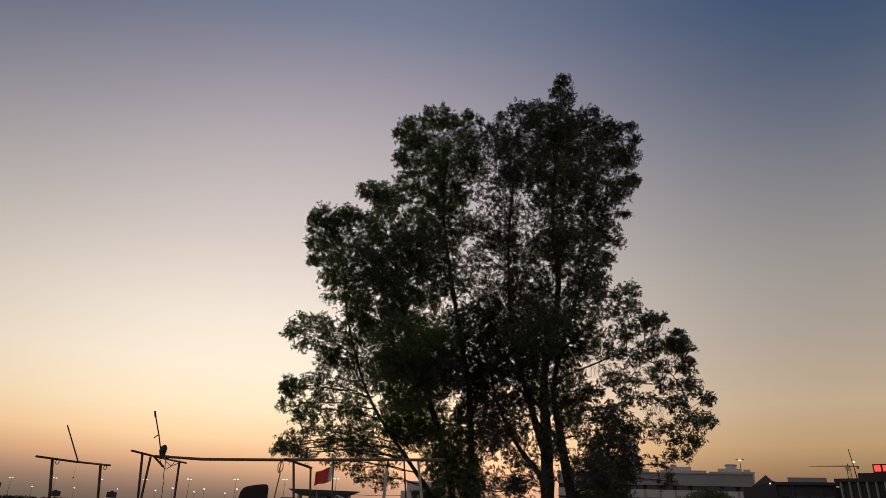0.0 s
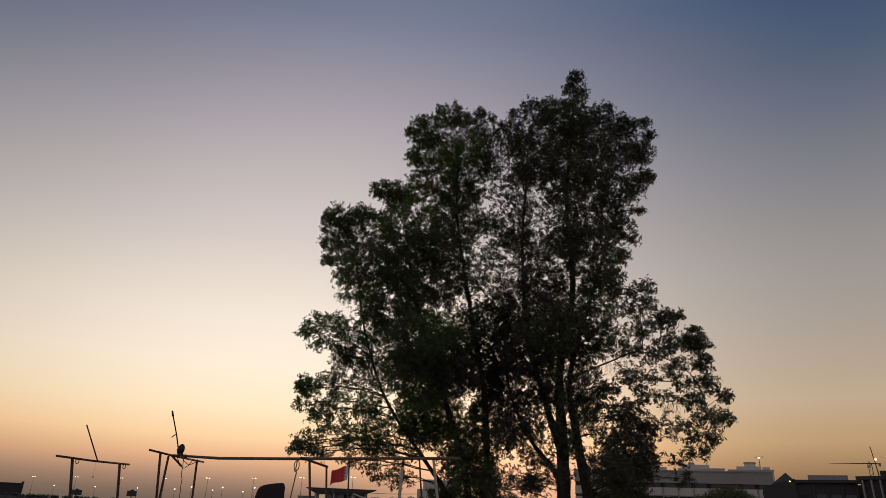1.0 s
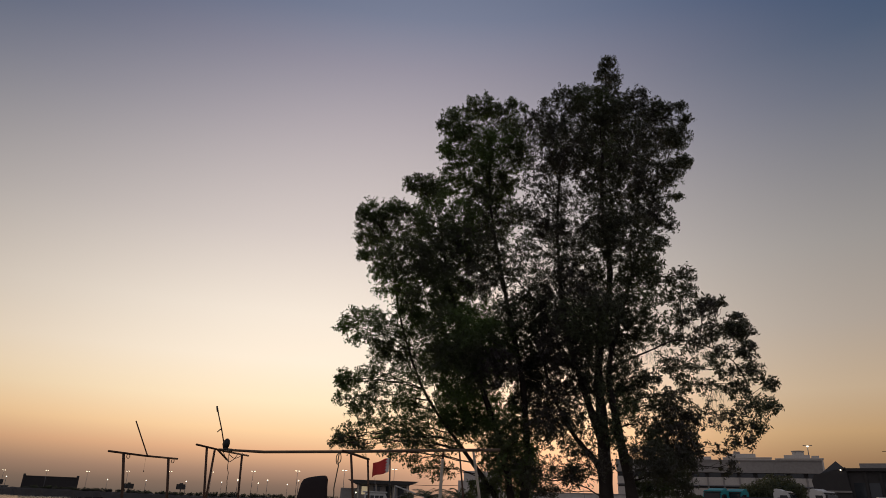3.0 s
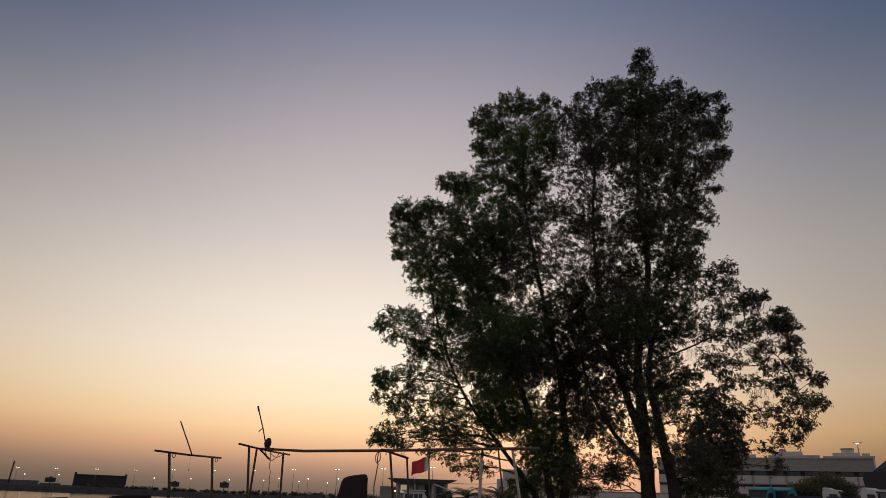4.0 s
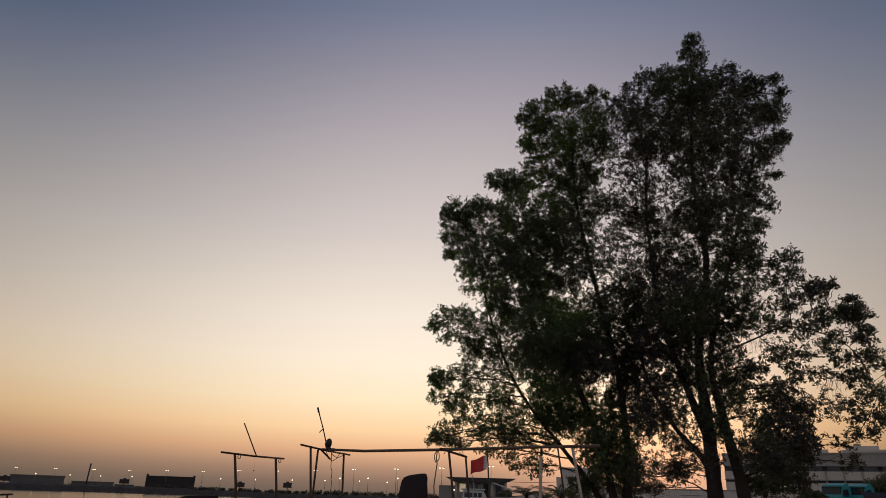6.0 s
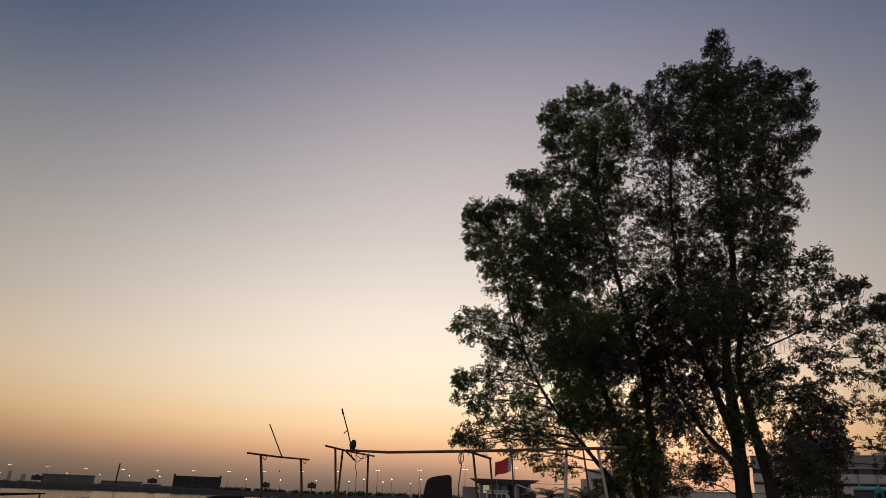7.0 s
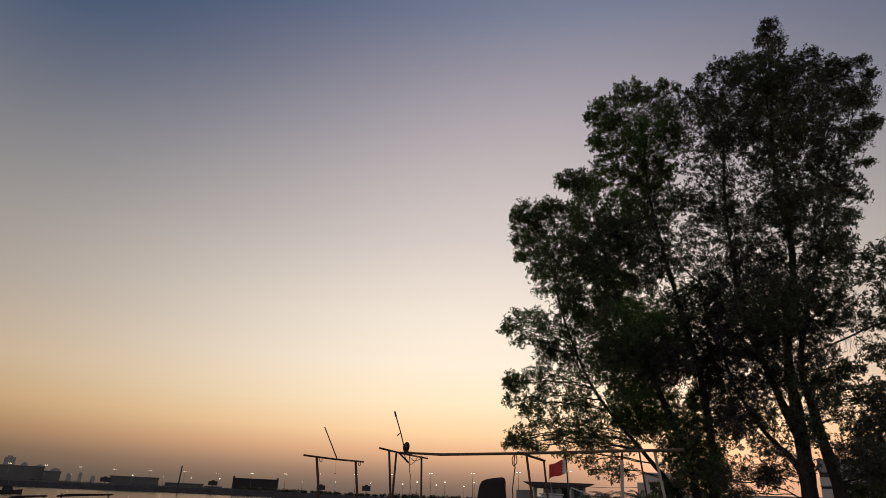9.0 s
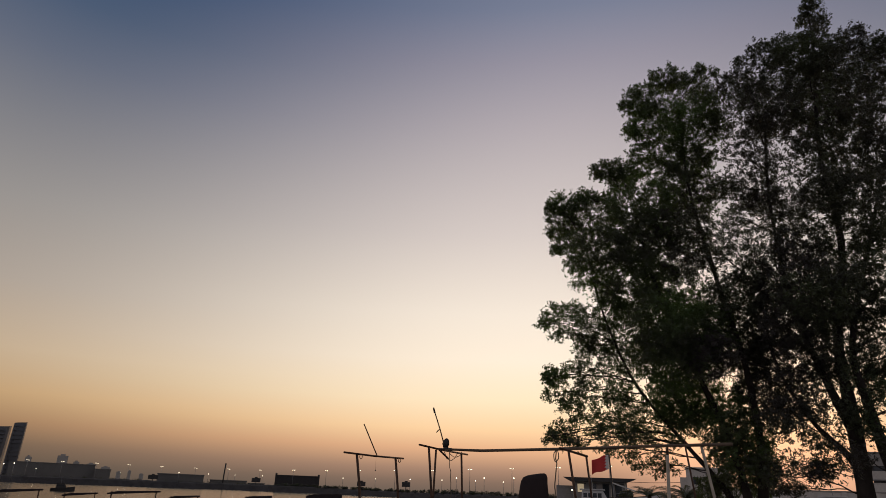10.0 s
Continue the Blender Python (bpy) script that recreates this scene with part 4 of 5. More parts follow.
def lamps():
    tall = [(53.8, 1.24), (51.6, 1.24), (49.33, 1.24), (47.12, 1.23), (44.78, 1.2), (42.3, 1.22), (39.8, 1.26), (37.37, 1.28), (34.73, 1.39), (32.08, 1.45),
            (29.38, 1.59), (26.4, 1.68), (23.33, 1.81), (20.17, 2.0), (16.67, 2.16), (12.87, 2.36), (8.75, 2.6)]
    first = street_lamp(12.2, True)
    for k, (az, el) in enumerate(tall):
        base = 0.5 if az > 14 else 0.0
        d = (12.2 + base - 1.6) / math.tan(radians(el))
        m = pose(*bearing(az, d, base), 0, 0, az + 8)
        if k:
            copy_thing(first, m)
        else:
            first.matrix_basis = m
    low = [(55.2, 0.9), (54.57, 0.97), (53.17, 0.66), (51.91, 0.62), (50.2, 0.6), (48.6, 0.62), (47.6, 0.66), (43.48, 0.82), (41.3, 0.81), (39.27, 0.82), (37.13, 0.86),
           (30.68, 0.92), (28.01, 0.97), (25.13, 1.02), (22.48, 1.06), (21.28, 1.27), (19.68, 1.1), (18.97, 1.34), (17.38, 1.08), (16.52, 1.41), (14.3, 1.4)]
    second = street_lamp(8.0, False)
    for k, (az, el) in enumerate(low):
        d = (8.5 - 1.6) / math.tan(radians(el))
        m = pose(*bearing(az, d, 0.5), 0, 0, az)
        if k:
            copy_thing(second, m)
        else:
            second.matrix_basis = m


def sign_board(az, d, el):
    z = 1.6 + d * math.tan(radians(el))
    s = thing("sign_board", bearing(az, d, 0.9), "dark roadside sign board on a short post", "sign", "sign boards on the far shore", turn=az)
    pipe("post", [(0, 0, 0), (0, 0, z - 2.4)], 0.28, DARK_CLAD, s)
    part("board", box(-2.9 * d / 480, -0.25, z - 3.6, 2.9 * d / 480, 0.25, z - 0.9, 0.08), DARK_CLAD, s)
    part("crest", box(-0.9, -0.2, z - 0.9, 0.9, 0.2, z - 0.3, 0.05), DARK_CLAD, s)


def tower(az0, az1, d, el, lean=0.0, floors=26):
    w = d * radians(az0 - az1)
    h = 1.6 + d * math.tan(radians(el)) - 0.9
    t = thing("tower_block", bearing((az0 + az1) / 2, d, 0.9), "tall hazy glass tower on the skyline", "tower", "skyline towers", turn=(az0 + az1) / 2)
    bm = bmesh.new()
    n = 18
    rows = []
    for j in range(9):
        u = j / 8
        wide = w / 2 * (0.9 + 0.12 * math.sin(math.pi * (0.2 + 0.6 * u)))
        rows.append([bm.verts.new((wide * math.copysign(abs(math.cos(a)) ** 0.6, math.cos(a)) + lean * u * w, wide * 0.8 * math.copysign(abs(math.sin(a)) ** 0.6, math.sin(a)), h * u + (w * 0.06 * math.cos(a) if j == 8 else 0))) for a in [2 * math.pi * k / n for k in range(n)]])
    for a, b in zip(rows, rows[1:]):
        for k in range(n):
            bm.faces.new((a[k], a[(k + 1) % n], b[(k + 1) % n], b[k]))
    bm.faces.new(rows[-1])
    part("shaft", bm, TOWER, t)
    for j in range(2, floors, 2):
        z = h * j / floors
        part("window_band", box(-w * 0.4, -w * 0.47, z, w * 0.4, -w * 0.3, z + h / floors * 0.6), TOWER_BAND, t)


def skyline():
    rnd = random.Random(8)
    for az0, az1, d, el in ((52.0, 51.3, 2200, 1.75), (54.0, 53.6, 2300, 1.55), (50.0, 49.4, 2200, 1.25), (49.0, 48.4, 2000, 1.05), (47.9, 47.6, 2600, 0.75), (47.1, 46.9, 2600, 0.85), (46.3, 46.0, 2600, 0.65), (50.9, 50.5, 2300, 1.35)):
        w = d * radians(az0 - az1)
        h = 1.6 + d * math.tan(radians(el))
        b = thing("far_building", bearing((az0 + az1) / 2, d, 0), "pale block far off on the skyline, its colour lightened for haze", "building", "skyline blocks", turn=(az0 + az1) / 2)
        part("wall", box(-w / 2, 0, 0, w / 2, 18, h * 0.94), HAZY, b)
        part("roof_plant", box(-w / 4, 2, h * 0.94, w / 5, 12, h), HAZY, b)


far_shore()
shed(36.1, 32.62, 470, 0.98, DARK_TIN, "long black tin shed with raised end piers", 12, True)
shed(45.0, 41.6, 500, 0.73, TIN, "long grey tin warehouse on the far shore", 14)
shed(54.9, 49.4, 620, 1.12, TIN, "wide grey warehouse with a low roof", 14)
shed(49.4, 48.3, 610, 0.85, TIN, "small grey annex beside a warehouse", 4)
shed(41.1, 38.3, 520, 0.42, TIN, "low pale tin shed by the bank", 8)
shed(38.2, 36.9, 530, 0.28, TIN, "very low tin shed by the bank", 4)
lamps()
for az_, d_, el_ in ((37.6, 480, 0.66), (29.15, 440, 0.70), (25.45, 400, 0.80), (45.3, 500, 0.58)):
    sign_board(az_, d_, el_)
tower(55.25, 54.42, 1500, 3.74, 0.05)
tower(57.2, 55.45, 1450, 3.34, 0.1)
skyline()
mast = thing("mast", bearing(40.14, 490, 0.9), "dark tall chimney-like mast on the far shore", "mast", turn=40)
pipe("shaft", [(0, 0, 0), (0.2, 0, 8), (0.5, 0, 15.0)], 0.42, DARK_CLAD, mast, tip=0.48)


# ---- marina side ----
def el_z(el, d):
    return 1.6 + d * math.tan(radians(el))


def marina():
    d, az = 150, 9.6
    m = thing("marina_building", bearing(az, d, 0), "low marina building under a wide flat dark roof", "building", turn=az)
    top = el_z(1.62, d)
    part("wall", box(-5.6, 0, 0, 5.6, 9, top - 0.7), CONCRETE, m)
    part("roof", prism([(-7.6, top + 0.05), (7.6, top + 0.05), (5.4, top - 0.75), (-6.0, top - 0.75)], 12, 0.03), DARK_CLAD, m).location = (0, 4, 0)
    part("wall", box(-9.2, 2, 0, -5.6, 9, top - 1.6), CONCRETE, m)
    for k in range(4):
        x = -4.6 + k * 2.6
        w = part("window", box(x, -0.06, 3.0 if k == 0 else 1.8, x + 1.3, 0.02, top - 1.2), WINDOW_GLOW if k == 0 else GLASS, m, "lit window" if k == 0 else "")
        part("frame", box(x - 0.1, -0.09, top - 1.2, x + 1.8, 0.0, top - 1.08), DARK_CLAD, w)
        part("sill", box(x - 0.1, -0.16, 1.68, x + 1.8, 0.0, 1.8), CONCRETE, w)
    for x in (-5.3, -1.5, 2.4, 5.2):
        pipe("column", [(x, -1.4, 0), (x, -1.4, top - 0.7)], 0.14, CREAM, m)
    part("lamp", box(-5.9, -0.1, 3.2, -5.65, 0.0, 3.45), LAMP_GLOW, m, "lit wall lamp")


def white_house():
    d, az = 140, 1.6
    h = thing("white_house", bearing(az, d, 0), "pale two-storey house with small windows", "house", turn=az)
    top = el_z(2.5, d)
    part("wall", box(-3.2, 0, 0, 4.6, 8, top), PLASTER, h)
    part("parapet", box(-3.35, -0.15, top, 4.75, 8.1, top + 0.35), PLASTER, h)
    part("wall", box(-4.4, 1, 0, -3.2, 7, top - 1.5), PLASTER, h)
    for z in (2.2, 5.0):
        for x in (-2.0, 0.2, 2.4):
            w = part("window", box(x, -0.05, z, x + 1.0, 0.03, z + 1.3), GLASS, h)
            part("sill", box(x - 0.1, -0.14, z - 0.1, x + 1.1, 0.0, z), CONCRETE, w)


def cabin_boat(az, d, length, label, name="cabin_boat", base=0.0, cabin=True, hull_mat=None, group="boats on the shore", cabin_mat=None):
    cabin_mat = cabin_mat or WHITE
    hull_mat = hull_mat or WHITE
    b = thing(name, bearing(az, d, base), label, "boat", group, turn=az)
    bm = bmesh.new()
    n = 12
    secs = []
    for i in range(n + 1):
        u = i / n
        x = -length / 2 + length * u
        w = length * 0.16 * (1 - max(0, (u - 0.45) / 0.55) ** 2.2)
        sheer = 0.95 + 0.45 * u * u
        secs.append([bm.verts.new((x, s * k * w, z)) for s, k, z in ((-1, 1.0, sheer), (-1, 0.85, 0.35), (0, 0, 0.0 + 0.25 * u ** 3), (1, 0.85, 0.35), (1, 1.0, sheer))])
    for a, c in zip(secs, secs[1:]):
        for k in range(4):
            bm.faces.new((a[k], a[k + 1], c[k + 1], c[k]))
        bm.faces.new((a[4], a[0], c[0], c[4]))
    bm.faces.new(secs[0])
    bmesh.ops.remove_doubles(bm, verts=bm.verts[:], dist=0.002)
    part("hull", bm, hull_mat, b)
    pipe("rub_rail", [(-length / 2, -length * 0.163, 0.93), (-length * 0.05, -length * 0.164, 1.02), (length * 0.25, -length * 0.125, 1.18), (length / 2, 0, 1.4)], 0.035, DARK_CLAD, b)
    if base > 0.1:
        for x in (-length * 0.28, length * 0.2):
            part("cradle", box(x - 0.12, -length * 0.14, -base, x + 0.12, length * 0.14, 0.32, 0.02), TIMBER, b)
    if cabin:
        w = length * 0.12
        c = part("cabin", prism([(-length * 0.3, 0.95), (length * 0.16, 1.0), (length * 0.06, 1.95), (-length * 0.28, 1.95)], 2 * w, 0.05), cabin_mat, b)
        for k in range(4):
            x = -length * 0.26 + k * length * 0.078
            part("window", box(x, -w - 0.012, 1.35, x + length * 0.062, -w + 0.02, 1.72), GLASS, c)
        part("cabin_top", box(-length * 0.32, -w - 0.12, 1.95, length * 0.1, w + 0.12, 2.05, 0.03), cabin_mat, b)
        pipe("rail", [(length * 0.16, -w, 1.1), (length * 0.18, -w, 1.6), (length * 0.44, -0.2, 1.9), (length * 0.45, -0.2, 1.4)], 0.02, GALV, b)
        pipe("antenna", [(-length * 0.1, 0, 2.0), (-length * 0.13, 0, 3.2)], 0.02, GALV, b)
    return b


def shrub(az, d, height, width, seed, label="dark bushy shrub beside parked boats"):
    s = thing("shrub", bearing(az, d, ground_height(az, d)), label, "shrub", "shrubs on the lots", turn=az)
    rnd = random.Random(seed)
    v, f = [], []
    for k in range(6):
        a = rnd.uniform(0, 6.28)
        tube_into(v, f, [(0, 0, 0), (0.15 * math.cos(a) * width, 0.15 * math.sin(a) * width, height * 0.4), (0.35 * math.cos(a) * width, 0.35 * math.sin(a) * width, height * 0.75)], [0.05, 0.035, 0.012], 5)
    mesh_part("stems", v, f, BARK, s)
    v, f = [], []
    for k in range(34):
        a, r = rnd.uniform(0, 6.28), rnd.random() ** 0.6
        x, y = r * math.cos(a) * width / 2, r * math.sin(a) * width / 2
        z = height * (0.25 + 0.62 * rnd.random() * (1 - 0.55 * r * r))
        leaf_clump(v, f, (x, y, z), width * 0.17, height * 0.14, 520, rnd, 0.09 + 0.010 * height)
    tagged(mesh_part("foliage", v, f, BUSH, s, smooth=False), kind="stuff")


def small_palm(az, d, height, seed):
    p = thing("palm", bearing(az, d, 0), "small dark palm with arching fronds", "palm", "small palms on the shore", turn=az)
    rnd = random.Random(seed)
    pipe("trunk", [(0, 0, 0), (0.05, 0, height * 0.35), (0.05, 0, height * 0.62)], 0.16, BARK, p)
    for k in range(18):
        a, up = k * 2.4, rnd.uniform(0.35, 1.15)
        v, f = [], []
        L = height * rnd.uniform(0.5, 0.7)
        pts = [Vector((0.05, 0, height * 0.62)) + Vector((math.cos(a) * L * u * math.cos(up * (1 - 0.5 * u)), math.sin(a) * L * u * math.cos(up * (1 - 0.5 * u)), L * (u * math.sin(up) - 0.55 * u * u))) for u in [i / 7 for i in range(8)]]
        tube_into(v, f, pts, [0.025 * (1 - 0.8 * i / 7) for i in range(8)], 4)
        for i in range(1, 8):
            for s in (-1, 1):
                side = Vector((-math.sin(a), math.cos(a), -0.35)) * s * 0.32 * (1.1 - i / 9)
                for q in (0.0, 0.5):
                    o = pts[i - 1].lerp(pts[i], q)
                    k0 = len(v)
                    v += [o, o + side * 0.5 + Vector((0.03, 0.03, 0.02)), o + side + (pts[i] - pts[i - 1]) * 0.6, o + side * 0.5 - Vector((0.03, 0.03, 0.02))]
                    f.append((k0, k0 + 1, k0 + 2, k0 + 3))
        mesh_part("frond", v, f, BUSH, p, smooth=False)


# ---- lots and buildings to the east ----
def truck(az, d, mat, label, turn):
    t = thing("truck", bearing(az, d, ground_height(az, d)), label, "truck", "parked trucks", turn=az + turn)
    # faces -x, cab on the left
    part("chassis", box(-2.6, -0.9, 0.55, 3.0, 0.9, 0.85), DARK_CLAD, t)
    cab = part("cab", prism([(-2.75, 0.6), (-0.75, 0.6), (-0.75, 2.75), (-1.0, 2.95), (-2.25, 2.95), (-2.62, 2.0), (-2.75, 1.75)], 2.4, 0.06), mat, t)
    part("side_window", prism([(-2.38, 1.75), (-1.45, 1.75), (-1.45, 2.5), (-2.2, 2.5)], 2.43), GLASS, cab)
    part("windscreen", box(-2.64, -1.0, 1.85, -2.40, 1.0, 2.6, 0.03), GLASS, cab)
    part("roof_fairing", prism([(-1.9, 2.9), (-0.8, 2.9), (-0.8, 3.15), (-1.2, 3.2)], 2.1, 0.07), mat, t)
    part("sun_visor", box(-2.55, -1.1, 2.66, -2.2, 1.1, 2.8, 0.03), DARK_CLAD, cab)
    for s in (-1, 1):
        part("mirror", box(-2.8, s * 1.38 - 0.1, 1.8, -2.65, s * 1.38 + 0.1, 2.4, 0.03), BLACK, cab)
    part("bumper", box(-2.85, -1.2, 0.4, -2.6, 1.2, 0.85, 0.05), WHITE, t)
    part("rear_body", box(-0.5, -1.2, 0.9, 3.0, 1.2, 2.25, 0.05), DARK_BLUE, t)
    for x in (-1.85, 1.2, 2.35):
        for s in (-1, 1):
            bm = bmesh.new()
            bmesh.ops.create_cone(bm, cap_ends=True, segments=20, radius1=0.5, radius2=0.5, depth=0.3, matrix=pose(x, s * 1.0, 0.5, 90, 0, 0))
            w = part("wheel", bm, RUBBER, t)
            bm = bmesh.new()
            bmesh.ops.create_cone(bm, cap_ends=True, segments=16, radius1=0.27, radius2=0.22, depth=0.06, matrix=pose(x, s * 1.16, 0.5, 90, 0, 0))
            part("rim", bm, GALV, w)
    return t


def car(az, d, label, turn, name="car", tall=0.0):
    c = thing(name, bearing(az, d, ground_height(az, d)), label, "car", "parked cars", turn=az + turn)
    body = part("body", prism([(-2.2, 0.35), (2.2, 0.35), (2.25, 0.85), (1.3, 0.98), (-1.2, 1.0), (-2.15, 0.88)], 1.75, 0.07), WHITE, c)
    roof = 1.48 + tall
    part("cabin", prism([(-1.55, 0.95), (1.45, 0.95), (0.75, roof), (-1.1, roof)], 1.5, 0.07), WHITE, c)
    part("side_window", prism([(-1.25, 1.02), (1.1, 1.02), (0.62, roof - 0.1), (-0.95, roof - 0.1)], 1.53), GLASS, body)
    part("windscreen", prism([(1.12, 1.02), (1.42, 1.02), (0.80, roof - 0.06), (0.70, roof - 0.06)], 1.3), GLASS, body)
    for x in (-1.35, 1.35):
        for s in (-1, 1):
            bm = bmesh.new()
            bmesh.ops.create_cone(bm, cap_ends=True, segments=20, radius1=0.33, radius2=0.33, depth=0.22, matrix=pose(x, s * 0.8, 0.33, 90, 0, 0))
            w = part("wheel", bm, RUBBER, c)
            bm = bmesh.new()
            bmesh.ops.create_cone(bm, cap_ends=True, segments=14, radius1=0.2, radius2=0.18, depth=0.04, matrix=pose(x, s * 0.92, 0.33, 90, 0, 0))
            part("rim", bm, GALV, w)


def low_wall():
    az, d = -5.6, 78
    b = thing("boundary_wall", bearing(az, d, 0), "low pale rendered wall behind the trees", "wall", turn=az)
    half = d * math.tan(radians(6.2))
    part("panel", box(-half, 0, 0, half, 0.25, 3.1), PLASTER, b)
    part("coping", box(-half - 0.1, -0.08, 3.1, half + 0.1, 0.33, 3.22, 0.03), CONCRETE, b)
    for k in range(7):
        x = -half + k * 2 * half / 6
        part("pier", box(x - 0.22, -0.12, 0, x + 0.22, 0.0, 3.1), PLASTER, b)


def long_building():
    d, az = 150, -17.0
    b = thing("long_building", bearing(az, d, 0), "long low concrete building with dark ribbon windows", "building", turn=az)
    half = d * math.tan(radians(7.4))
    top = el_z(3.72, d) + 0.2
    part("upper_wall", box(-half, -0.6, 9.3, half, 22, top), CONCRETE, b)
    part("recess", box(-half, 0.6, 8.4, half, 22, 9.3), DARK_CLAD, b)
    part("middle_wall", box(-half, 0, 6.9, half, 22, 8.4), PLASTER, b)
    part("recess", box(-half, 0.5, 6.3, half, 22, 6.9), DARK_CLAD, b)
    part("lower_wall", box(-half, 0, 0, half, 22, 6.3), PLASTER, b)
    part("coping", box(-half - 0.1, -0.75, top, half + 0.1, 22, top + 0.22), CONCRETE, b)
    pipe("rail_pipe", [(-half, -0.4, 6.75), (half, -0.4, 6.75)], 0.12, GALV, b)
    for k in range(13):
        x = -half + (k + 0.5) * 2 * half / 13
        part("window", box(x - 1.1, 0.52, 8.45, x + 1.1, 0.62, 9.25), GLASS, b)
        part("pilaster", box(x + 1.35, -0.15, 0, x + 1.7, 0.0, 8.4), CONCRETE, b)
    for x in (-9.0, -1.0, 6.5, 13.0):
        part("wall_lamp", box(x, -0.3, 5.4, x + 0.28, -0.0, 5.65), LAMP_GLOW, b, "lit wall lamp")
    for x0, x1, h in ((-10.0, -4.0, 2.0), (-3.6, -0.4, 1.1), (4.5, 7.2, 0.7)):
        part("roof_house", box(x0, 6, top + 0.2, x1, 13, top + 0.2 + h), PLASTER, b)


def turret_building():
    d, az = 210, -22.9
    b = thing("turret_building", bearing(az, d, 0), "pale stepped building with a turret and a bright rooftop lamp", "building", turn=az)
    top = el_z(3.95, d)
    part("wall", box(-5.5, 0, 0, 6.0, 14, top), PLASTER, b)
    part("upper_storey", box(-3.4, 1, top, 3.0, 11, top + 1.1), PLASTER, b)
    bm = bmesh.new()
    bmesh.ops.create_cone(bm, cap_ends=True, segments=20, radius1=1.5, radius2=1.5, depth=1.5, matrix=Matrix.Translation((0.2, 5, top + 1.5)))
    t = part("turret", bm, PLASTER, b, smooth=False)
    bm = bmesh.new()
    bmesh.ops.create_cone(bm, cap_ends=True, segments=20, radius1=1.7, radius2=1.6, depth=0.3, matrix=Matrix.Translation((0.2, 5, top + 2.35)))
    part("turret_cap", bm, CONCRETE, t)
    for k in range(4):
        x = -4.4 + k * 2.5
        part("window", box(x, -0.05, top - 1.35, x + 1.5, 0.03, top - 0.4), GLASS, b)
    part("parapet", box(-5.7, -0.15, top, 6.2, 14, top + 0.2), PLASTER, b)
    part("stair_house", box(3.4, 2, top + 0.2, 5.2, 8, top + 1.0), PLASTER, b)
    pipe("lamp_pole", [(2.8, 3, top), (2.8, 3, top + 3.6)], 0.12, GALV, b)
    part("flood_lamp", box(2.45, 2.6, top + 3.5, 3.15, 3.1, top + 3.7, 0.06), LAMP_GLOW, b, "lit flood lamp")
    pipe("lamp_arm", [(1.7, 3, top + 3.8), (4.0, 3, top + 3.8)], 0.10, GALV, b)


def stepped_building():
    d, az = 230, -19.6
    b = thing("stepped_building", bearing(az, d, 0), "pale stepped flat-roofed building behind a long wall", "building", turn=az)
    top = el_z(4.0, d)
    part("wall", box(-7.5, 0, 0, 6.0, 14, top), PLASTER, b)
    part("parapet", box(-7.7, -0.15, top, 6.2, 14.2, top + 0.3), PLASTER, b)
    part("upper_storey", box(-6.5, 2, top, 1.8, 12, top + 1.5), PLASTER, b)
    part("roof_tank", box(-4.5, 4, top + 1.5, -2.6, 7, top + 2.3), CONCRETE, b)
    for k in range(5):
        x = -6.4 + k * 2.5
        part("window", box(x, -0.05, top - 1.7, x + 1.3, 0.03, top - 0.5), GLASS, b)


def modern_building():
    d, az = 118, -27.6
    b = thing("modern_building", bearing(az, d, 0), "dark angular building with a tilted end and flat roofs", "building", turn=az)
    # local x to the right; bearing -24 lies about 7.4 to the left
    part("end_block", prism([(-7.6, 0), (-3.0, 0), (-3.6, 8.6), (-8.0, 7.4), (-8.3, 6.6)], 10, 0.04), DARK_CLAD, b).location = (0, 5, 0)
    part("main_wall", box(-3.6, 0.6, 0, 6.8, 12, 8.0), DARK_CLAD, b)
    part("main_roof", box(-4.0, 0.0, 8.0, 7.4, 12.4, 8.45, 0.04), DARK_CLAD, b)
    part("roof_house", box(-1.8, 3, 8.45, 3.6, 9, 9.3), CONCRETE, b)
    part("glass_gable", prism([(-7.6, 7.6), (-3.7, 8.5), (-4.9, 9.75)], 3.0), GLASS, b).location = (0, 6, 0)
    part("ledge", box(-7.7, -0.3, 5.0, -3.3, 0.2, 5.25), CONCRETE, b)
    part("ledge", box(-7.6, -0.3, 3.2, -3.2, 0.2, 3.45), CONCRETE, b)
    for k in range(5):
        x = -2.9 + k * 1.9
        part("window", box(x, 0.52, 3.2, x + 1.4, 0.62, 6.4), GLASS, b)
        part("pier", box(x + 1.45, 0.3, 0, x + 1.8, 0.6, 8.0), DARK_CLAD, b)
    part("lit_sign", box(-4.35, -0.14, 8.1, -4.2, -0.02, 8.26), LAMP_GLOW, b, "lit wall lamp")
    part("lit_strip", box(4.6, -0.06, 7.75, 7.0, 0.0, 7.9), WINDOW_GLOW, b, "dim lit strip")


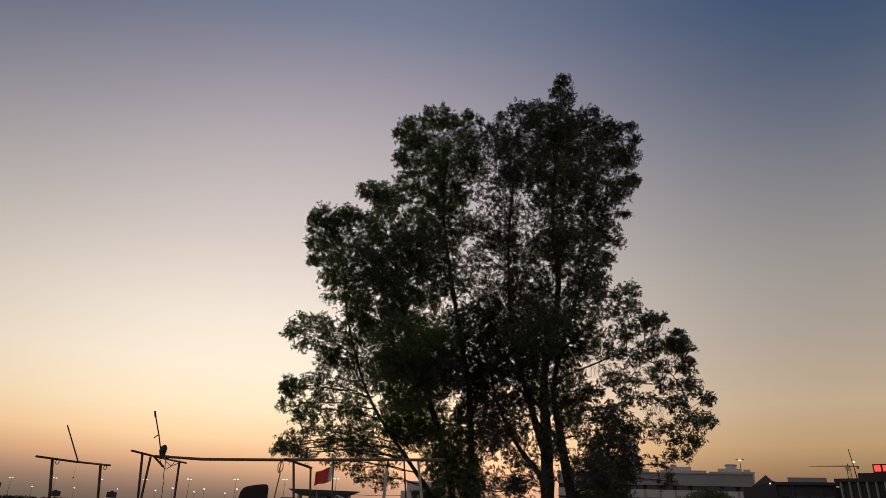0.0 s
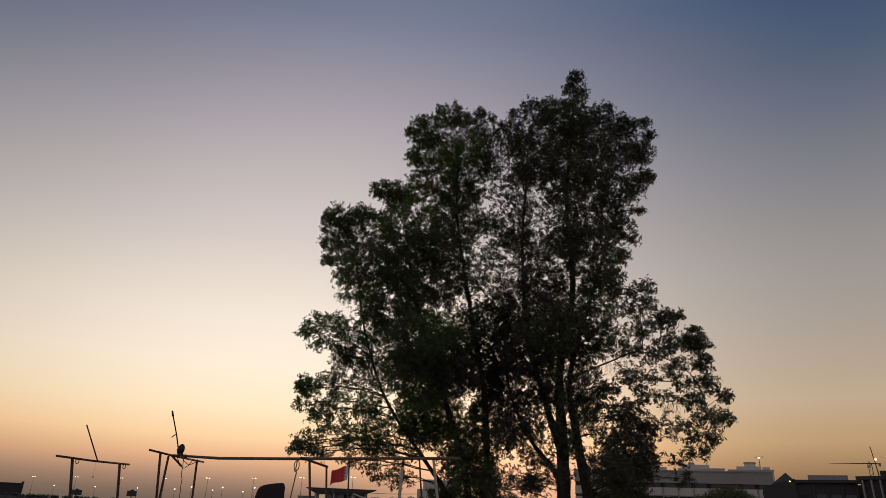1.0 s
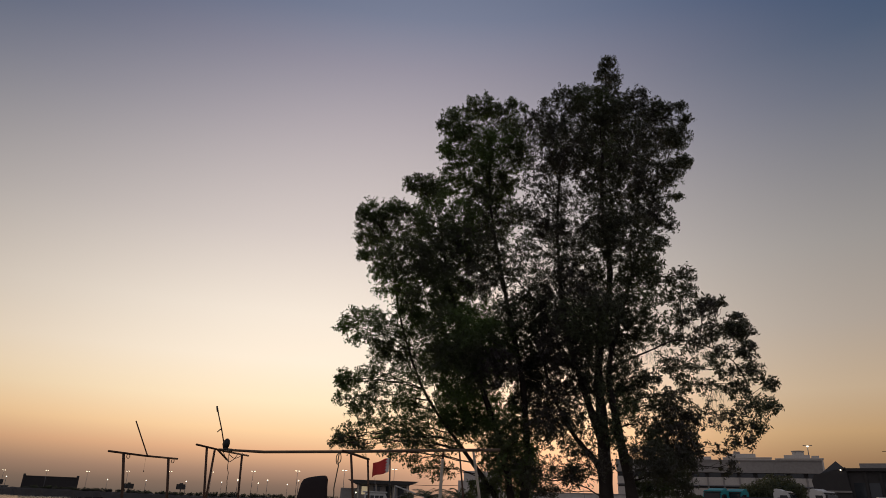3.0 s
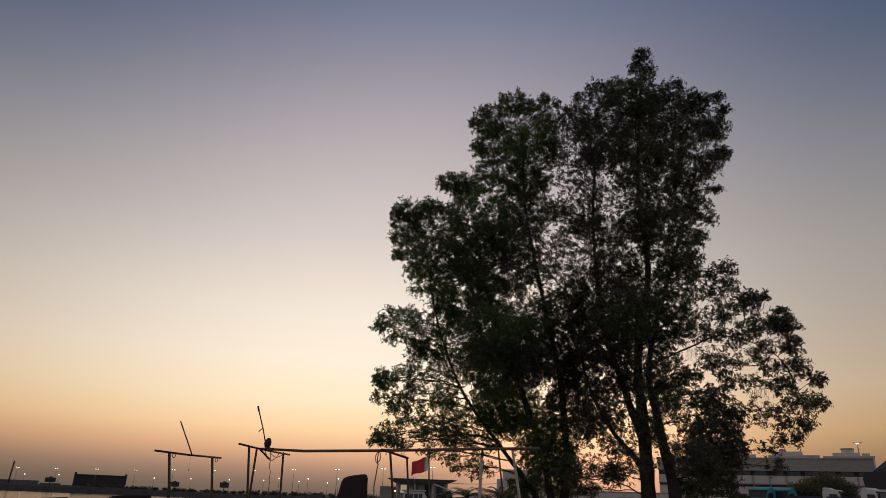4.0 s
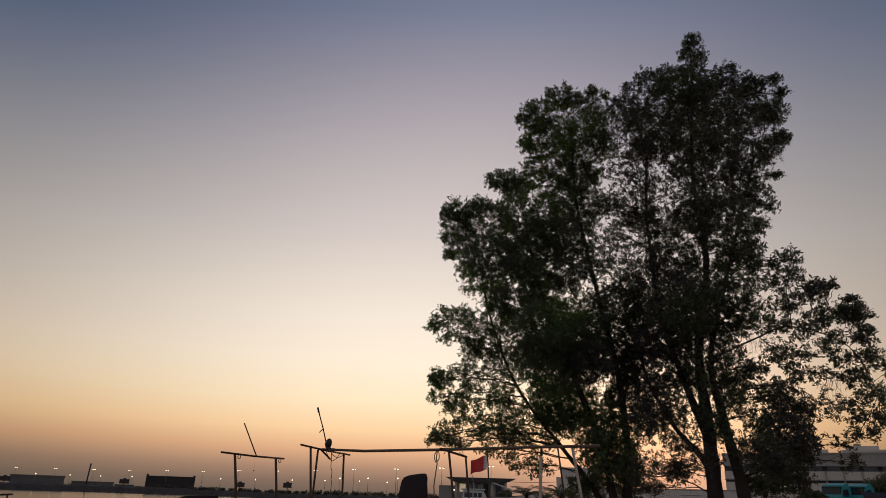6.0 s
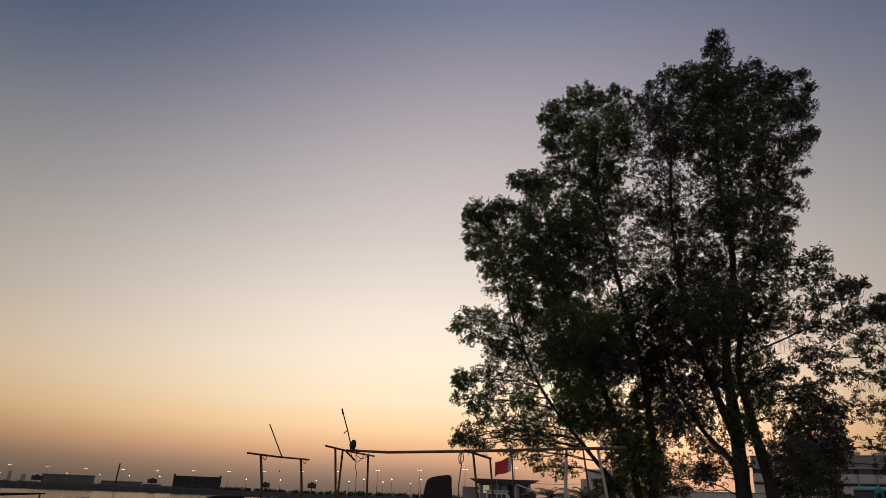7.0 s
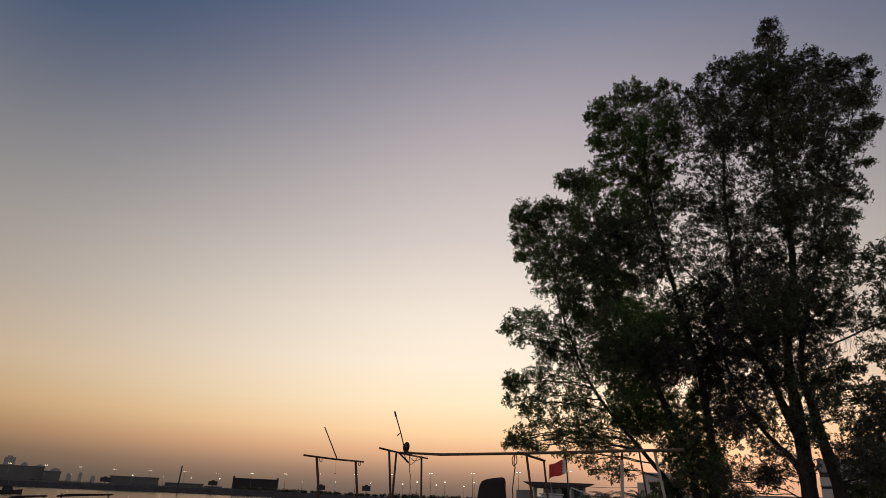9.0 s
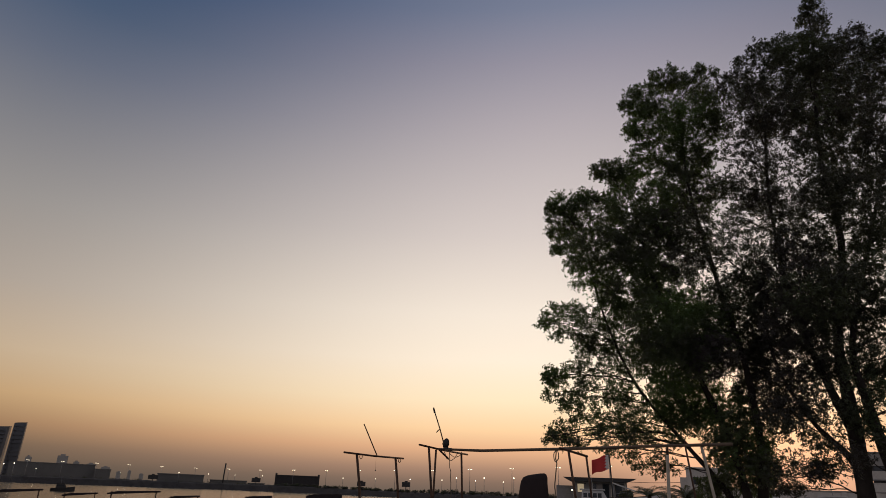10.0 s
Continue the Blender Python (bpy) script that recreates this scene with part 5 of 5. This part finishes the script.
def finned_building():
    d, az = 112, -33.2
    b = thing("finned_building", bearing(az, d, 0), "brown building with upright fins and a red lit sign", "building", turn=az - 14)
    part("wall", box(-6.5, 0, 0, 9, 14, 8.2), DARK_CLAD, b)
    part("cornice", box(-6.9, -0.5, 8.2, 9.4, 14.3, 8.7, 0.04), DARK_CLAD, b)
    part("roof_house", box(-5.0, 4, 8.7, 4.0, 11, 9.7), DARK_CLAD, b)
    for k in range(14):
        x = -6.2 + k * 1.1
        part("fin", box(x, -0.55, 2.0, x + 0.16, 0.0, 8.2), CONCRETE, b)
    part("sign", box(-2.9, 4.0, 9.7, 2.1, 4.2, 10.9), DARK_CLAD, b)
    part("sign_bar", box(-2.7, 3.92, 9.9, -1.9, 3.99, 10.7), RED_GLOW, b, "red lit bar")
    part("sign_bar", box(-1.6, 3.92, 9.9, -0.3, 3.99, 10.7), RED_GLOW, b, "red lit bar")
    part("sign_bar", box(0.0, 3.92, 9.9, 1.6, 3.99, 10.7), RED_GLOW, b, "red lit bar")


def crane():
    d, az = 420, -30.8
    c = thing("tower_crane", bearing(az, d, 0), "thin tower crane with a long level jib", "crane", turn=az)
    h = el_z(4.38, d)
    mast_pts = ((-0.8, -0.8), (0.8, -0.8), (0.8, 0.8), (-0.8, 0.8))
    for x, y in mast_pts:
        pipe("mast_leg", [(x, y, 0), (x, y, h)], 0.16, DARK_CLAD, c, sides=5)
    for k in range(16):
        z = h * k / 16
        s = 1 if k % 2 else -1
        pipe("lattice", [(-0.8 * s, -0.8, z), (0.8 * s, -0.8, z + h / 16)], 0.09, DARK_CLAD, c, sides=4)
    part("jib", prism([(-18.5, h + 0.3), (5.0, h + 0.1), (5.0, h + 0.5), (0.6, h + 0.7), (-18.5, h + 0.5)], 0.5), STEEL, c)
    part("counterweight", box(3.8, -0.6, h - 1.0, 4.9, 0.6, h + 0.2), CONCRETE, c)
    pipe("apex", [(0, 0, h), (-0.2, 0, h + 1.8)], 0.3, DARK_CLAD, c, tip=0.12)
    pipe("rear_mast", [(3.3, 0, h - 9.0), (2.6, 0, h), (1.6, 0, h + 9.0)], 0.28, STEEL, c, tip=0.2)
    part("cab", box(-1.4, -1.6, h - 1.9, 0.4, -0.8, h - 0.2, 0.05), PLASTER, c)
    part("flood_lamp", box(2.6, -0.9, h + 2.0, 3.5, -0.2, h + 2.8), LAMP_GLOW, c, "lit flood lamp")


marina()
white_house()
cable = thing("cable", bearing(9.0, 150, 5.5), "thin dark cable strung between two buildings", "cable")
pipe("strand", [Vector(bearing(9.0 - 6.7 * u, 150 - 8.5 * u, 5.5 - 0.35 * 4 * u * (1 - u))) - Vector(bearing(9.0, 150, 5.5)) for u in [k / 8 for k in range(9)]], 0.045, BLACK, cable, sides=5)
cabin_boat(9.7, 62, 5.2, "white cabin boat with dark windows on the hard", base=0.4)
cabin_boat(6.9, 70, 5.0, "pale open boat hull stored on the hard", name="boat_hull", cabin=False, base=0.9)
tent = thing("boat_cover", bearing(6.9, 66, 0), "sloping white awning over stored boats", "awning", turn=7)
part("sheet", prism([(-2.0, 3.05), (-1.9, 3.12), (1.6, 1.95), (1.6, 1.88)], 2.5, 0.0), WHITE, tent)
for x_ in (-1.9, 1.5):
    for y_ in (-1.1, 1.1):
        pipe("leg", [(x_, y_, 0), (x_, y_, 3.0 if x_ < 0 else 1.95)], 0.04, GALV, tent)
for az_, d_, h_, s_ in ((5.9, 55, 3.3, 1), (3.1, 50, 3.2, 2), (2.3, 58, 3.1, 3), (4.4, 62, 2.9, 4)):
    small_palm(az_, d_, h_, s_)
shrub(7.6, 75, 2.7, 2.6, 31)
shrub(13.6, 120, 4.0, 5.0, 32, "dark shrub beside the marina building")
shrub(-20.9, 95, 5.6, 7.4, 33, "tall dusty shrub beside parked trucks")
shrub(-15.2, 70, 2.4, 2.4, 34, "low dark shrub beside parked trucks")
low_wall()
for az_, d_, l_ in ((-3.2, 64, 5.6), (-7.4, 66, 5.2)):
    cabin_boat(az_, d_, l_, "white cabin boat stored behind the trees", base=0.5)
long_building()
turret_building()
stepped_building()
modern_building()
finned_building()
crane()
truck(-17.4, 90, TEAL, "teal cab-over truck parked on the lot", 62)
truck(-18.8, 91, TEAL, "teal cab-over truck parked beside another", 62)
truck(-20.6, 88, WHITE, "white cab-over truck with a dark body", 165)
truck(-23.2, 86, WHITE, "white cab-over truck parked before a building", 150)
car(-25.6, 90, "white parked car with dark windows", 10, tall=0.7)
car(-28.3, 70, "white parked van before a dark building", 8, name="van", tall=0.6)


# ---- boats on the water ----
def canopy_boat(az, d, width, el, label, mat, thick=0.10):
    b = cabin_boat(az, d, width * 1.35, label, name="canopy_boat", base=-1.25, cabin=False, hull_mat=mat, group="boats on the water")
    z = el_z(el, d) + 1.25
    top = prism([(-width / 2, z - 0.24), (-width * 0.3, z - 0.1), (width / 2, z), (width / 2, z - thick), (-width / 2, z - 0.24 - thick)], width * 0.42, 0.02)
    part("canopy", top, CANVAS, b)
    for x in (-width * 0.42, width * 0.42):
        for y in (-width * 0.17, width * 0.17):
            pipe("canopy_post", [(x, y, 0.9), (x, y, z - 0.1)], 0.035, STEEL, b)
    part("console", box(-0.35, -0.3, 0.6, 0.25, 0.3, z - 0.7, 0.05), DARK_CLAD, b)
    return b


canopy_boat(46.4, 58, 3.7, -0.55, "small open boat with a dark sloped canopy", DARK_CLAD)
canopy_boat(53.9, 55, 2.9, -0.66, "small open boat under a flat dark canopy", DARK_CLAD)
canopy_boat(50.0, 64, 2.6, -0.80, "small pale boat under a low canopy", WHITE)
canopy_boat(42.8, 60, 2.4, -0.78, "low moored boat under a dark canopy", DARK_CLAD)
canopy_boat(32.1, 60, 3.0, -0.30, "moored boat under a dark humped canopy", DARK_CLAD, 0.4)
canopy_boat(37.3, 58, 2.2, -0.62, "low moored boat with a dark awning", DARK_CLAD, 0.2)
cabin_boat(51.2, 190, 5.2, "small dark fishing boat with a wheelhouse", name="fishing_boat", base=-1.3, hull_mat=DARK_CLAD, group="boats on the water", cabin_mat=DARK_CLAD)
